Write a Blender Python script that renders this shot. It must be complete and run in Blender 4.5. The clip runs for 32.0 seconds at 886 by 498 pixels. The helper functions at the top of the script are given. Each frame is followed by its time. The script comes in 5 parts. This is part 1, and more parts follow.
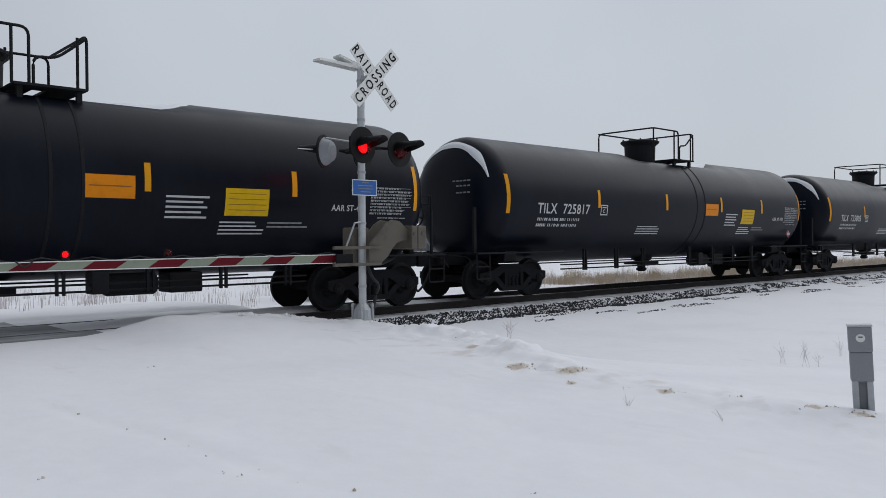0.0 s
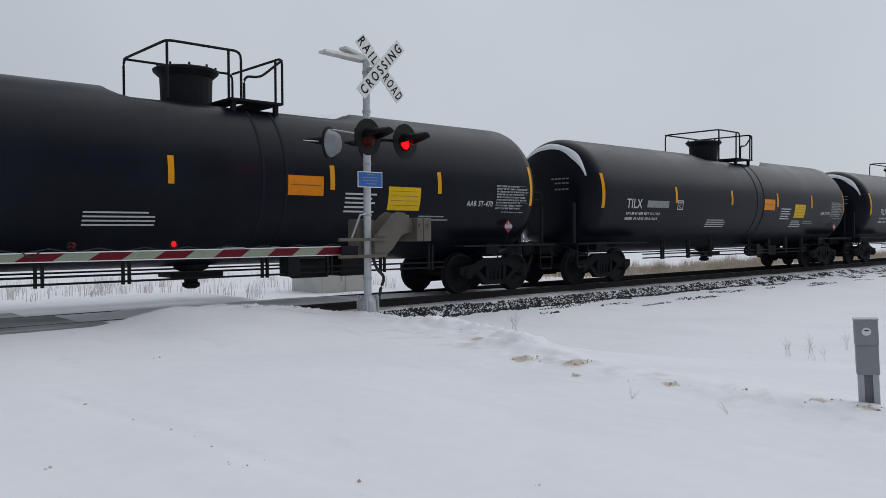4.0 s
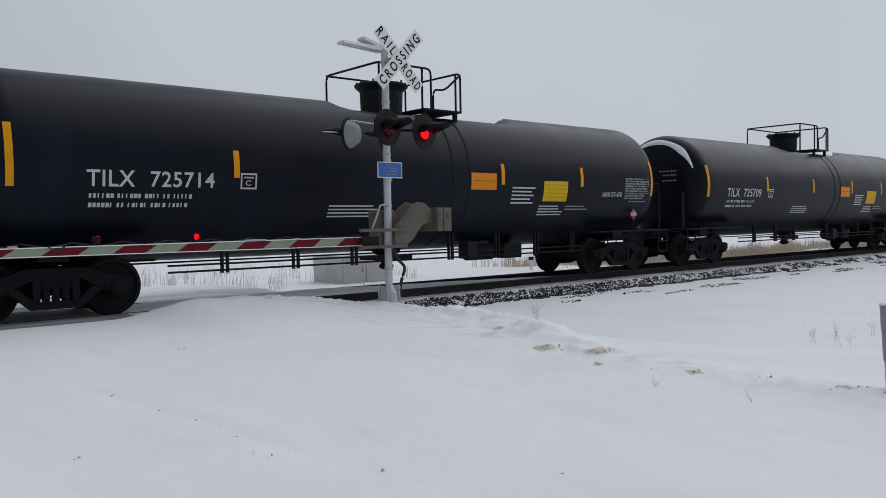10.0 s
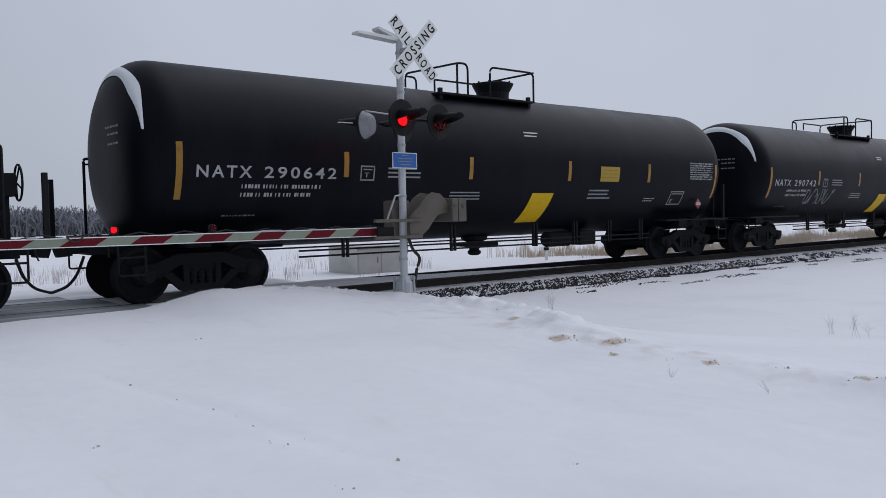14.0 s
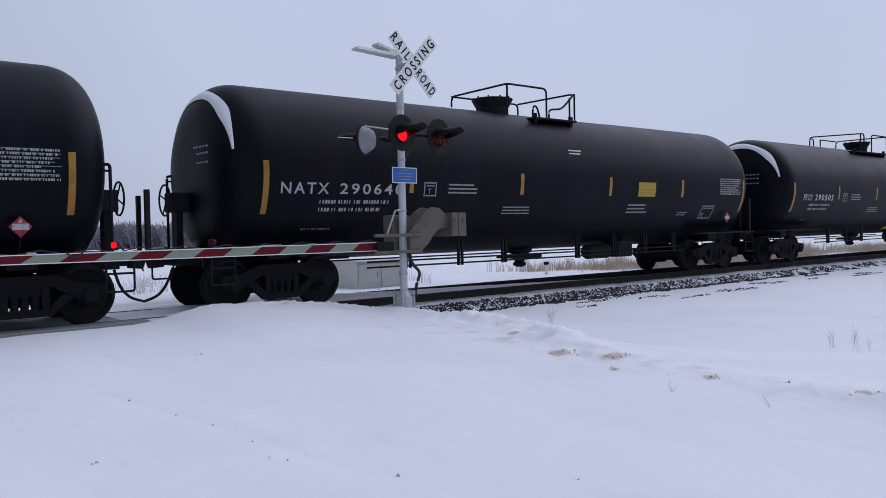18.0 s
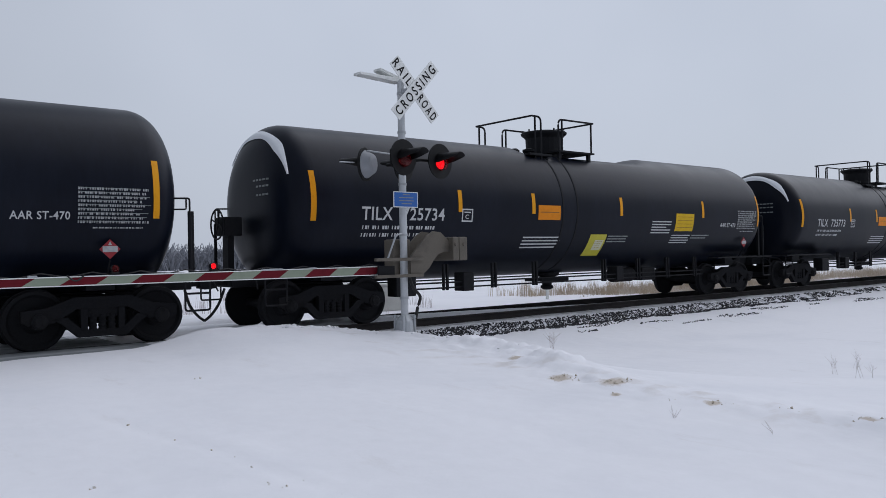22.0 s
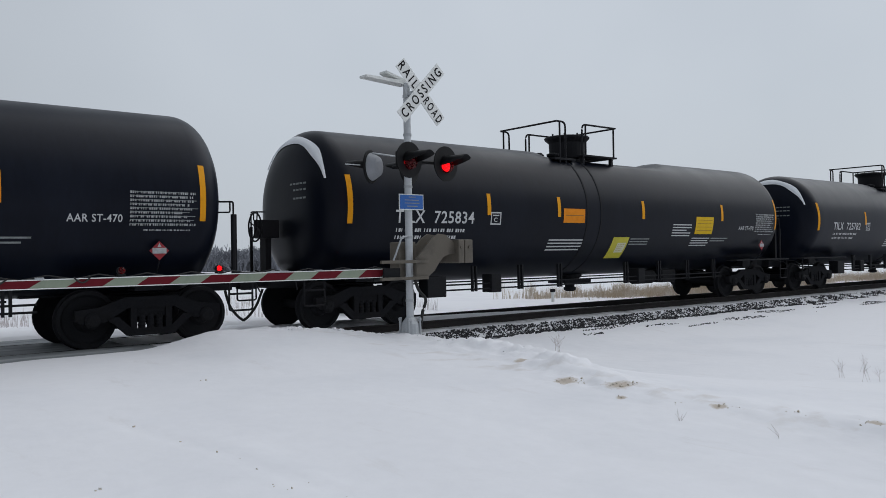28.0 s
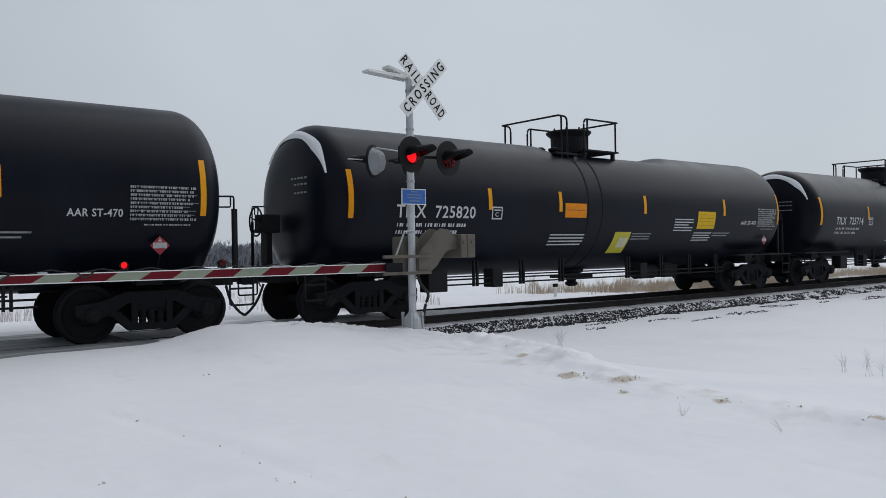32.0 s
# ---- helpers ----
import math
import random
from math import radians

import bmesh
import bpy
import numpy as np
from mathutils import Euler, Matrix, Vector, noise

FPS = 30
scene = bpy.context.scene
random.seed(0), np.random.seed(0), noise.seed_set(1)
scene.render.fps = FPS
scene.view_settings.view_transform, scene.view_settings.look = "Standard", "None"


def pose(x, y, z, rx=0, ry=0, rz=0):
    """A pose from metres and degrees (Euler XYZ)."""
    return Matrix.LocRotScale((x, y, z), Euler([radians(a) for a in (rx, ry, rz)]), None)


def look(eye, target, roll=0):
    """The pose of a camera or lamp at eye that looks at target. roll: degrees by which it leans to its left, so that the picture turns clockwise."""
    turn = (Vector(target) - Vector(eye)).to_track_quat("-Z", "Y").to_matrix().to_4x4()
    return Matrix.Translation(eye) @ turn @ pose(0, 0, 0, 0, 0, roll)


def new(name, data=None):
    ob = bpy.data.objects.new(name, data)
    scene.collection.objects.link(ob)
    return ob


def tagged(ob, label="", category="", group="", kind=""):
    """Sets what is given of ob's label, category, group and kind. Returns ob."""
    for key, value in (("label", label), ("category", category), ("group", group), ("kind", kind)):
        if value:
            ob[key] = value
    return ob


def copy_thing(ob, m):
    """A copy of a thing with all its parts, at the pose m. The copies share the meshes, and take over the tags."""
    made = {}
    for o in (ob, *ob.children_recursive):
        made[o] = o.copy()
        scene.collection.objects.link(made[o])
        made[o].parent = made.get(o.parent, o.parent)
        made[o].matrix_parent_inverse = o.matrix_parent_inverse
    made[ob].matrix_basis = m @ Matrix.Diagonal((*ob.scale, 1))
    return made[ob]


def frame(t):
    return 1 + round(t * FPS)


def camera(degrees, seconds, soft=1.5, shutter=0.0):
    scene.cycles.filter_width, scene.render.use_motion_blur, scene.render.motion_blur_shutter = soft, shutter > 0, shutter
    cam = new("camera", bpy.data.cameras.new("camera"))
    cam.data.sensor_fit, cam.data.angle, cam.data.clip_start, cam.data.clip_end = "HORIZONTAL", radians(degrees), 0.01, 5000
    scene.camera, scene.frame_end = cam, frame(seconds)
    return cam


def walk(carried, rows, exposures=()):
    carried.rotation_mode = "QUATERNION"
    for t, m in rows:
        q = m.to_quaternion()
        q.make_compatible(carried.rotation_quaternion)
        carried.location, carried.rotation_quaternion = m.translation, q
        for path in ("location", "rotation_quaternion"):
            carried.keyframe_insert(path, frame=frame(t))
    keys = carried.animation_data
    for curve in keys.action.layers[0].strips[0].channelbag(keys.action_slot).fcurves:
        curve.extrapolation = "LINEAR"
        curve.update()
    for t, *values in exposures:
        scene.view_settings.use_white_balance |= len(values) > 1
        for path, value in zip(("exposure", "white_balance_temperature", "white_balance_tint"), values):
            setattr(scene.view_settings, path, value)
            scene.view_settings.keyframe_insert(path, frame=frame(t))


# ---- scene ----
# World: x runs along the track, y across it, z up; z = 0 is just above the rail heads. The train runs towards -x.
EYE = (0.0, 0.0, 1.31)
cam = camera(58.4, 32.0, soft=0.55)
# seconds, heading, pitch, roll of the hand-held camera, which stands on one spot
LOOKS = [
    (0, -42.444, -0.637, 0.447),
    (0.5, -42.307, -0.589, 0.603),
    (1, -42.421, -0.596, 0.532),
    (1.5, -42.281, -0.640, 0.594),
    (2, -42.162, -0.626, 0.518),
    (2.5, -41.799, -0.681, 0.459),
    (3, -41.730, -0.988, 0.443),
    (3.5, -42.094, -1.172, 0.336),
    (5.5, -41.372, -1.638, 0.394),
    (6, -41.229, -2.276, 0.578),
    (6.5, -41.213, -2.106, 0.684),
    (7, -41.240, -2.407, 0.745),
    (7.5, -41.089, -2.591, 0.686),
    (8, -40.826, -2.403, 0.752),
    (8.5, -40.801, -2.354, 0.829),
    (9, -40.931, -2.362, 0.775),
    (9.5, -40.869, -2.128, 0.728),
    (10, -40.592, -1.931, 0.947),
    (10.5, -40.863, -2.133, 0.846),
    (11, -40.674, -2.144, 0.880),
    (11.5, -40.107, -2.489, 0.928),
    (12, -39.820, -2.762, 0.969),
    (12.5, -39.621, -2.837, 0.839),
    (13, -39.706, -2.582, 0.957),
    (13.5, -39.536, -2.562, 0.991),
    (14, -39.516, -2.603, 1.046),
    (14.5, -39.584, -2.730, 1.018),
    (15, -39.813, -2.707, 1.047),
    (15.5, -39.905, -2.759, 1.174),
    (17.5, -39.608, -1.911, 1.245),
    (18, -39.526, -1.549, 1.140),
    (18.5, -38.920, -0.720, 1.143),
    (19, -39.171, -0.291, 1.265),
    (19.5, -39.082, -0.459, 1.226),
    (20, -39.156, -0.458, 1.112),
    (20.5, -39.261, -0.594, 1.078),
    (21, -39.406, -0.332, 0.958),
    (21.5, -39.450, -0.084, 0.957),
    (22, -39.461, 0.205, 1.000),
    (22.5, -39.504, 0.103, 1.084),
    (23, -38.908, 0.381, 1.109),
    (23.5, -38.922, 0.622, 0.964),
    (24, -38.880, 0.366, 0.877),
    (24.5, -38.901, 0.345, 1.015),
    (26.5, -39.007, 0.079, 0.991),
    (27, -39.137, 0.471, 0.934),
    (27.5, -38.966, 0.610, 0.895),
    (28, -39.063, 0.392, 0.905),
    (28.5, -38.764, -0.128, 0.853),
    (29, -38.728, -0.539, 0.929),
    (29.5, -38.951, -0.675, 1.087),
    (30, -38.741, -0.504, 0.892),
    (30.5, -38.599, -0.363, 0.760),
    (31, -38.646, -0.300, 0.764),
    (31.5, -38.898, -0.391, 0.742),
    (32, -38.880, 0.015, 0.900),
]
walk(cam, [(t, pose(*EYE, 90 + p, r, h)) for t, h, p, r in LOOKS],
     exposures=[(0, 0.0, 6420, 10), (5, -0.02, 6420, 10), (9, -0.06, 6420, 10), (13, -0.06, 6380, 11), (14, -0.05, 6120, 14), (15, -0.05, 5920, 18), (18, 0.02, 5740, 18.5),
                (19, 0.02, 5740, 18.5), (20.6, 0.03, 5760, 18), (21, 0.03, 5840, 16.5), (22, 0.02, 6130, 13), (23, 0.02, 6270, 11), (25, 0.02, 6340, 10), (28, 0.03, 6390, 9), (32, 0.03, 6390, 9)])

# ---- light: an overcast winter sky with a wide, weak sun behind the cloud ----
world = bpy.data.worlds.new("overcast_sky")
scene.world = world
world.use_nodes = True
wn, wl = world.node_tree.nodes, world.node_tree.links
sky = wn.new("ShaderNodeTexSky")
sky.sky_type, sky.sun_disc = "NISHITA", False
sky.sun_elevation, sky.sun_rotation = radians(52), radians(99)
sky.air_density, sky.dust_density = 1.0, 4.0
coord = wn.new("ShaderNodeTexCoord")
cloud = wn.new("ShaderNodeTexNoise")
cloud.inputs["Scale"].default_value, cloud.inputs["Detail"].default_value = 1.6, 4.0
tone = wn.new("ShaderNodeValToRGB")
tone.color_ramp.elements[0].position, tone.color_ramp.elements[0].color = 0.3, (4.25, 4.60, 5.05, 1)
tone.color_ramp.elements[1].position, tone.color_ramp.elements[1].color = 0.7, (5.0, 5.32, 5.75, 1)
mixer = wn.new("ShaderNodeMix")
mixer.data_type = "RGBA"
mixer.inputs["Factor"].default_value = 0.93
wl.new(coord.outputs["Generated"], cloud.inputs["Vector"])
wl.new(cloud.outputs["Fac"], tone.inputs["Fac"])
wl.new(sky.outputs["Color"], mixer.inputs["A"])
wl.new(tone.outputs["Color"], mixer.inputs["B"])
# the cloud is thinner, and so brighter, towards the sun's side
side = wn.new("ShaderNodeVectorMath")
side.operation = "DOT_PRODUCT"
side.inputs[1].default_value = (0.85, 0.35, 0.30)
thin = wn.new("ShaderNodeMapRange")
thin.interpolation_type = "SMOOTHSTEP"
thin.inputs["From Min"].default_value, thin.inputs["From Max"].default_value = 0.10, 0.85
thin.inputs["To Min"].default_value, thin.inputs["To Max"].default_value = 0.66, 1.07
brighter = wn.new("ShaderNodeVectorMath")
brighter.operation = "SCALE"
wl.new(coord.outputs["Generated"], side.inputs[0])
wl.new(side.outputs["Value"], thin.inputs["Value"])
wl.new(mixer.outputs["Result"], brighter.inputs[0])
wl.new(thin.outputs["Result"], brighter.inputs["Scale"])
background = wn["Background"]
wl.new(brighter.outputs["Vector"], background.inputs["Color"])
background.inputs["Strength"].default_value = 0.110
sun_data = bpy.data.lights.new("sun", "SUN")
sun_data.energy, sun_data.angle, sun_data.color = 1.08, radians(75), (0.98, 0.985, 1.0)
sun = new("sun", sun_data)
sun.matrix_world = look((25, -4, 33), (0, 0, 0))


# ---- materials ----
def material(name, color, rough=0.6, metal=0.0, scale=8.0, vary=0.25, bump=0.15, second=None, cover=0.5, glow=None, gloss=None, stretch=(1, 1, 1), per_thing=0.0):
    """A procedural surface: base colour with fine grain, larger stains towards a second colour, relief and uneven gloss."""
    m = bpy.data.materials.new(name)
    m.use_nodes = True
    n, l = m.node_tree.nodes, m.node_tree.links
    b = n["Principled BSDF"]
    b.inputs["Metallic"].default_value = metal
    if gloss is not None:
        b.inputs["Specular IOR Level"].default_value = gloss
    tc = n.new("ShaderNodeTexCoord")
    mp = n.new("ShaderNodeMapping")
    mp.inputs["Scale"].default_value = stretch
    l.new(tc.outputs["Object"], mp.inputs["Vector"])
    fine = n.new("ShaderNodeTexNoise")
    fine.inputs["Scale"].default_value, fine.inputs["Detail"].default_value = scale * 6, 6
    big = n.new("ShaderNodeTexNoise")
    big.inputs["Scale"].default_value, big.inputs["Detail"].default_value = scale * 0.5, 5
    for k in (fine, big):
        l.new(mp.outputs["Vector"], k.inputs["Vector"])
    ramp = n.new("ShaderNodeValToRGB")
    ramp.color_ramp.elements[0].position, ramp.color_ramp.elements[1].position = cover, min(1.0, cover + 0.25)
    second = second or tuple(c * (1 - vary) for c in color)
    ramp.color_ramp.elements[0].color, ramp.color_ramp.elements[1].color = (*color, 1), (*second, 1)
    l.new(big.outputs["Fac"], ramp.inputs["Fac"])
    grain = n.new("ShaderNodeMapRange")
    grain.inputs["To Min"].default_value, grain.inputs["To Max"].default_value = 1 - vary, 1 + vary
    l.new(fine.outputs["Fac"], grain.inputs["Value"])
    mul = n.new("ShaderNodeVectorMath")
    mul.operation = "SCALE"
    l.new(ramp.outputs["Color"], mul.inputs[0])
    l.new(grain.outputs["Result"], mul.inputs["Scale"])
    out = mul
    if per_thing:
        info = n.new("ShaderNodeObjectInfo")
        span = n.new("ShaderNodeMapRange")
        span.inputs["To Min"].default_value, span.inputs["To Max"].default_value = 1 - per_thing, 1 + per_thing
        l.new(info.outputs["Random"], span.inputs["Value"])
        out = n.new("ShaderNodeVectorMath")
        out.operation = "SCALE"
        l.new(mul.outputs["Vector"], out.inputs[0])
        l.new(span.outputs["Result"], out.inputs["Scale"])
    l.new(out.outputs["Vector"], b.inputs["Base Color"])
    rr = n.new("ShaderNodeMapRange")
    rr.inputs["To Min"].default_value, rr.inputs["To Max"].default_value = max(0.05, rough - 0.12), min(1, rough + 0.12)
    l.new(big.outputs["Fac"], rr.inputs["Value"])
    l.new(rr.outputs["Result"], b.inputs["Roughness"])
    bp = n.new("ShaderNodeBump")
    bp.inputs["Strength"].default_value, bp.inputs["Distance"].default_value = bump, 0.01
    l.new(fine.outputs["Fac"], bp.inputs["Height"])
    l.new(bp.outputs["Normal"], b.inputs["Normal"])
    if glow:
        b.inputs["Emission Color"].default_value = (*glow[:3], 1)
        b.inputs["Emission Strength"].default_value = glow[3]
    return m


M = {
    "tank": material("black_tank_paint", (0.0040, 0.0056, 0.0112), 0.36, scale=1.5, vary=0.3, bump=0.05, second=(0.0066, 0.0088, 0.0162), gloss=0.13, cover=0.46, stretch=(1.6, 1, 0.4), per_thing=0.15),
    "tank_old": material("worn_black_tank_paint", (0.0036, 0.0046, 0.0080), 0.44, scale=1.5, vary=0.35, bump=0.05, second=(0.0072, 0.0086, 0.0128), gloss=0.09, cover=0.48, stretch=(1.8, 1, 0.35), per_thing=0.15),
    "ink_brown": material("dark_brown_ink", (0.24, 0.11, 0.012), 0.6, scale=14, vary=0.2, bump=0.02),
    "steel": material("grimy_black_steel", (0.013, 0.0135, 0.0160), 0.7, gloss=0.15, scale=5, vary=0.3, bump=0.25, second=(0.017, 0.0165, 0.0165), cover=0.55),
    "truck": material("rusty_dark_cast_steel", (0.015, 0.0155, 0.018), 0.85, gloss=0.08, scale=6, vary=0.35, bump=0.4, second=(0.017, 0.0168, 0.018), cover=0.5),
    "wheel": material("dark_rolled_steel", (0.015, 0.0155, 0.018), 0.75, 0.0, gloss=0.12, scale=6, vary=0.3, second=(0.017, 0.0168, 0.018)),
    "tread": material("polished_rail_steel", (0.06, 0.058, 0.056), 0.5, 0.5, scale=6, vary=0.2),
    "white": material("white_stencil_paint", (0.52, 0.53, 0.54), 0.6, scale=20, vary=0.2, bump=0.02, second=(0.4, 0.41, 0.42), cover=0.55),
    "grey_ink": material("faded_grey_stencil", (0.24, 0.26, 0.26), 0.6, scale=20, vary=0.25, bump=0.02, second=(0.14, 0.15, 0.15), cover=0.5),
    "yellow": material("yellow_reflective_sheeting", (0.74, 0.32, 0.004), 0.5, gloss=0.2, scale=14, vary=0.12, bump=0.02, second=(0.6, 0.24, 0.004), cover=0.6),
    "yellow_old": material("faded_yellow_sheeting", (0.33, 0.165, 0.010), 0.45, scale=14, vary=0.15, bump=0.02, second=(0.22, 0.11, 0.01), cover=0.5),
    "yellow_dull": material("dull_yellow_panel", (0.40, 0.27, 0.012), 0.5, scale=14, vary=0.15, bump=0.02),
    "white_old": material("worn_white_stencil", (0.40, 0.41, 0.42), 0.6, scale=20, vary=0.25, bump=0.02, second=(0.22, 0.23, 0.24), cover=0.52),
    "orange": material("orange_warning_panel", (0.74, 0.24, 0.003), 0.5, gloss=0.2, scale=14, vary=0.15, bump=0.02),
    "sign_yellow": material("yellow_warning_panel", (0.68, 0.43, 0.004), 0.5, gloss=0.2, scale=14, vary=0.12, bump=0.02),
    "lime": material("lime_yellow_panel", (0.52, 0.47, 0.03), 0.5, scale=14, vary=0.12, bump=0.02),
    "pale": material("pale_cream_panel", (0.62, 0.62, 0.45), 0.5, scale=14, vary=0.12, bump=0.02),
    "snow": material("packed_snow", (0.80, 0.82, 0.85), 0.7, scale=4, vary=0.04, bump=0.2, second=(0.74, 0.77, 0.80), cover=0.5),
    "galv": material("galvanised_steel", (0.42, 0.44, 0.46), 0.45, 0.3, scale=10, vary=0.15, bump=0.05, second=(0.34, 0.35, 0.36)),
    "mast": material("aluminium_mast", (0.52, 0.54, 0.56), 0.45, 0.25, scale=8, vary=0.12, bump=0.05, second=(0.42, 0.43, 0.44)),
    "sign_white": material("white_sign_sheeting", (0.78, 0.79, 0.77), 0.45, scale=10, vary=0.06, bump=0.02, second=(0.70, 0.72, 0.70)),
    "black": material("black_sign_paint", (0.007, 0.0072, 0.0082), 0.6, gloss=0.2, scale=10, vary=0.2, bump=0.03),
    "blue": material("blue_sign_sheeting", (0.02, 0.12, 0.42), 0.45, scale=10, vary=0.15, bump=0.02),
    "tan": material("tan_cast_mechanism", (0.115, 0.10, 0.08), 0.6, 0.1, scale=8, vary=0.2, bump=0.15, second=(0.075, 0.066, 0.055)),
    "arm_red": material("red_reflective_sheeting", (0.125, 0.007, 0.014), 0.5, gloss=0.15, scale=12, vary=0.15, bump=0.02),
    "placard_red": material("red_placard_sheeting", (0.28, 0.012, 0.02), 0.5, scale=12, vary=0.15, bump=0.02),
    "arm_white": material("greenish_white_sheeting", (0.235, 0.275, 0.205), 0.4, scale=12, vary=0.12, bump=0.02),
    "lamp": material("lit_red_disc", (0.4, 0.01, 0.01), 0.3, scale=10, vary=0.1, glow=(1.0, 0.04, 0.08, 3.0)),
    "lamp_strong": material("bright_red_disc", (0.5, 0.01, 0.01), 0.3, scale=10, vary=0.1, glow=(1.0, 0.02, 0.05, 25.0)),
    "lamp_dim": material("faint_red_lens", (0.3, 0.01, 0.01), 0.3, scale=10, vary=0.1, glow=(1.0, 0.05, 0.08, 0.8)),
    "rubber": material("black_rubber_cable", (0.012, 0.012, 0.012), 0.7, scale=10, vary=0.2),
    "rust": material("brown_rusted_rail", (0.032, 0.029, 0.029), 0.8, 0.0, gloss=0.15, scale=6, vary=0.3, bump=0.3),
    "tie": material("creosoted_tie_timber", (0.035, 0.03, 0.026), 0.85, scale=5, vary=0.35, bump=0.5, second=(0.5, 0.51, 0.53), cover=0.40, per_thing=0.25),
    "stone": material("grey_ballast_stone", (0.028, 0.028, 0.032), 0.85, scale=5, vary=0.5, bump=0.4, second=(0.66, 0.68, 0.71), cover=0.60),
    "asphalt": material("slushy_packed_snow", (0.21, 0.225, 0.235), 0.75, scale=1.3, vary=0.25, bump=0.4, second=(0.62, 0.64, 0.66), cover=0.46, stretch=(0.5, 2.2, 1)),
    "grass": material("dry_straw_grass", (0.52, 0.43, 0.32), 0.85, scale=4, vary=0.3, bump=0.1, second=(0.74, 0.69, 0.63), cover=0.44),
    "weed": material("brown_dead_weed", (0.62, 0.57, 0.57), 0.85, scale=4, vary=0.3, bump=0.1),
    "cabinet": material("grey_painted_cabinet", (0.56, 0.56, 0.53), 0.55, scale=4, vary=0.08, bump=0.05, second=(0.48, 0.48, 0.455)),
    "pedestal": material("grey_pedestal_paint", (0.26, 0.27, 0.29), 0.5, 0.1, scale=8, vary=0.1, bump=0.05),
    "bare_wood": material("bare_grey_twigs", (0.23, 0.24, 0.27), 0.9, scale=2, vary=0.25, bump=0.1),
    "dirt": material("sandy_dirt_clod", (0.50, 0.44, 0.36), 0.9, scale=9, vary=0.25, bump=0.5, second=(0.72, 0.70, 0.67), cover=0.50),
}


def red_glass():
    """A lens that lets the light behind it through, dark red where none burns."""
    m = material("red_lens_glass", (0.10, 0.006, 0.008), 0.25, scale=30, vary=0.1, bump=0.1)
    n, l = m.node_tree.nodes, m.node_tree.links
    clear, both = n.new("ShaderNodeBsdfTransparent"), n.new("ShaderNodeMixShader")
    clear.inputs["Color"].default_value = (1.0, 0.30, 0.30, 1)
    both.inputs["Fac"].default_value = 0.35
    l.new(clear.outputs["BSDF"], both.inputs[1])
    l.new(n["Principled BSDF"].outputs["BSDF"], both.inputs[2])
    l.new(both.outputs["Shader"], n["Material Output"].inputs["Surface"])
    return m


lens_glass = red_glass()


# ---- building helpers ----
def mesh_of(name, bm, mats, smooth=False):
    me = bpy.data.meshes.new(name)
    bm.normal_update()
    if smooth:
        for f in bm.faces:
            f.smooth = True
    bm.to_mesh(me)
    bm.free()
    for m in mats if isinstance(mats, (list, tuple)) else [mats]:
        me.materials.append(m)
    return me


def part(name, bm, mats, parent, label="", smooth=False):
    """Links a bmesh (or a finished mesh) as one mesh object under a thing or part."""
    me = bm if isinstance(bm, bpy.types.Mesh) else mesh_of(name, bm, mats, smooth)
    ob = new(name, me)
    ob.parent = parent
    return tagged(ob, label) if label else ob


def thing(name, label, category, at=Matrix(), group="", kind=""):
    ob = new(name)
    ob.empty_display_size = 0.2
    ob.matrix_basis = at
    return tagged(ob, label, category, group, kind)


def whole(name, bm, mats, label, category="", group="", kind="", at=Matrix(), smooth=False):
    ob = new(name, mesh_of(name, bm, mats, smooth))
    ob.matrix_basis = at
    return tagged(ob, label, category, group, kind)


def box(bm, x0, x1, y0, y1, z0, z1, bevel=0.0, mat=0):
    vs = [bm.verts.new((x, y, z)) for x in (x0, x1) for y in (y0, y1) for z in (z0, z1)]
    fs = [bm.faces.new([vs[i] for i in q]) for q in ((0, 1, 3, 2), (4, 6, 7, 5), (0, 4, 5, 1), (2, 3, 7, 6), (0, 2, 6, 4), (1, 5, 7, 3))]
    for f in fs:
        f.material_index = mat
    if bevel:
        es = list({e for f in fs for e in f.edges})
        for f in bmesh.ops.bevel(bm, geom=es, offset=bevel, segments=2, affect="EDGES", profile=0.6)["faces"]:
            f.material_index = mat
    return bm


def tube(bm, pts, r, sides=6, cap=True, mat=0):
    """A round bar along a line of points."""
    pts = [Vector(p) for p in pts]
    rings = []
    for i, p in enumerate(pts):
        d = (pts[min(i + 1, len(pts) - 1)] - pts[max(i - 1, 0)]).normalized()
        a = d.orthogonal().normalized() if abs(d.z) > 0.95 else d.cross(Vector((0, 0, 1))).normalized()
        b = d.cross(a)
        rr = r[i] if isinstance(r, (list, tuple)) else r
        rings.append([bm.verts.new(p + (a * math.cos(k * math.tau / sides) + b * math.sin(k * math.tau / sides)) * rr) for k in range(sides)])
    for q, w in zip(rings, rings[1:]):
        for k in range(sides):
            bm.faces.new((q[k], q[(k + 1) % sides], w[(k + 1) % sides], w[k])).material_index = mat
    if cap:
        bm.faces.new(rings[0][::-1]).material_index = mat
        bm.faces.new(rings[-1]).material_index = mat
    return bm


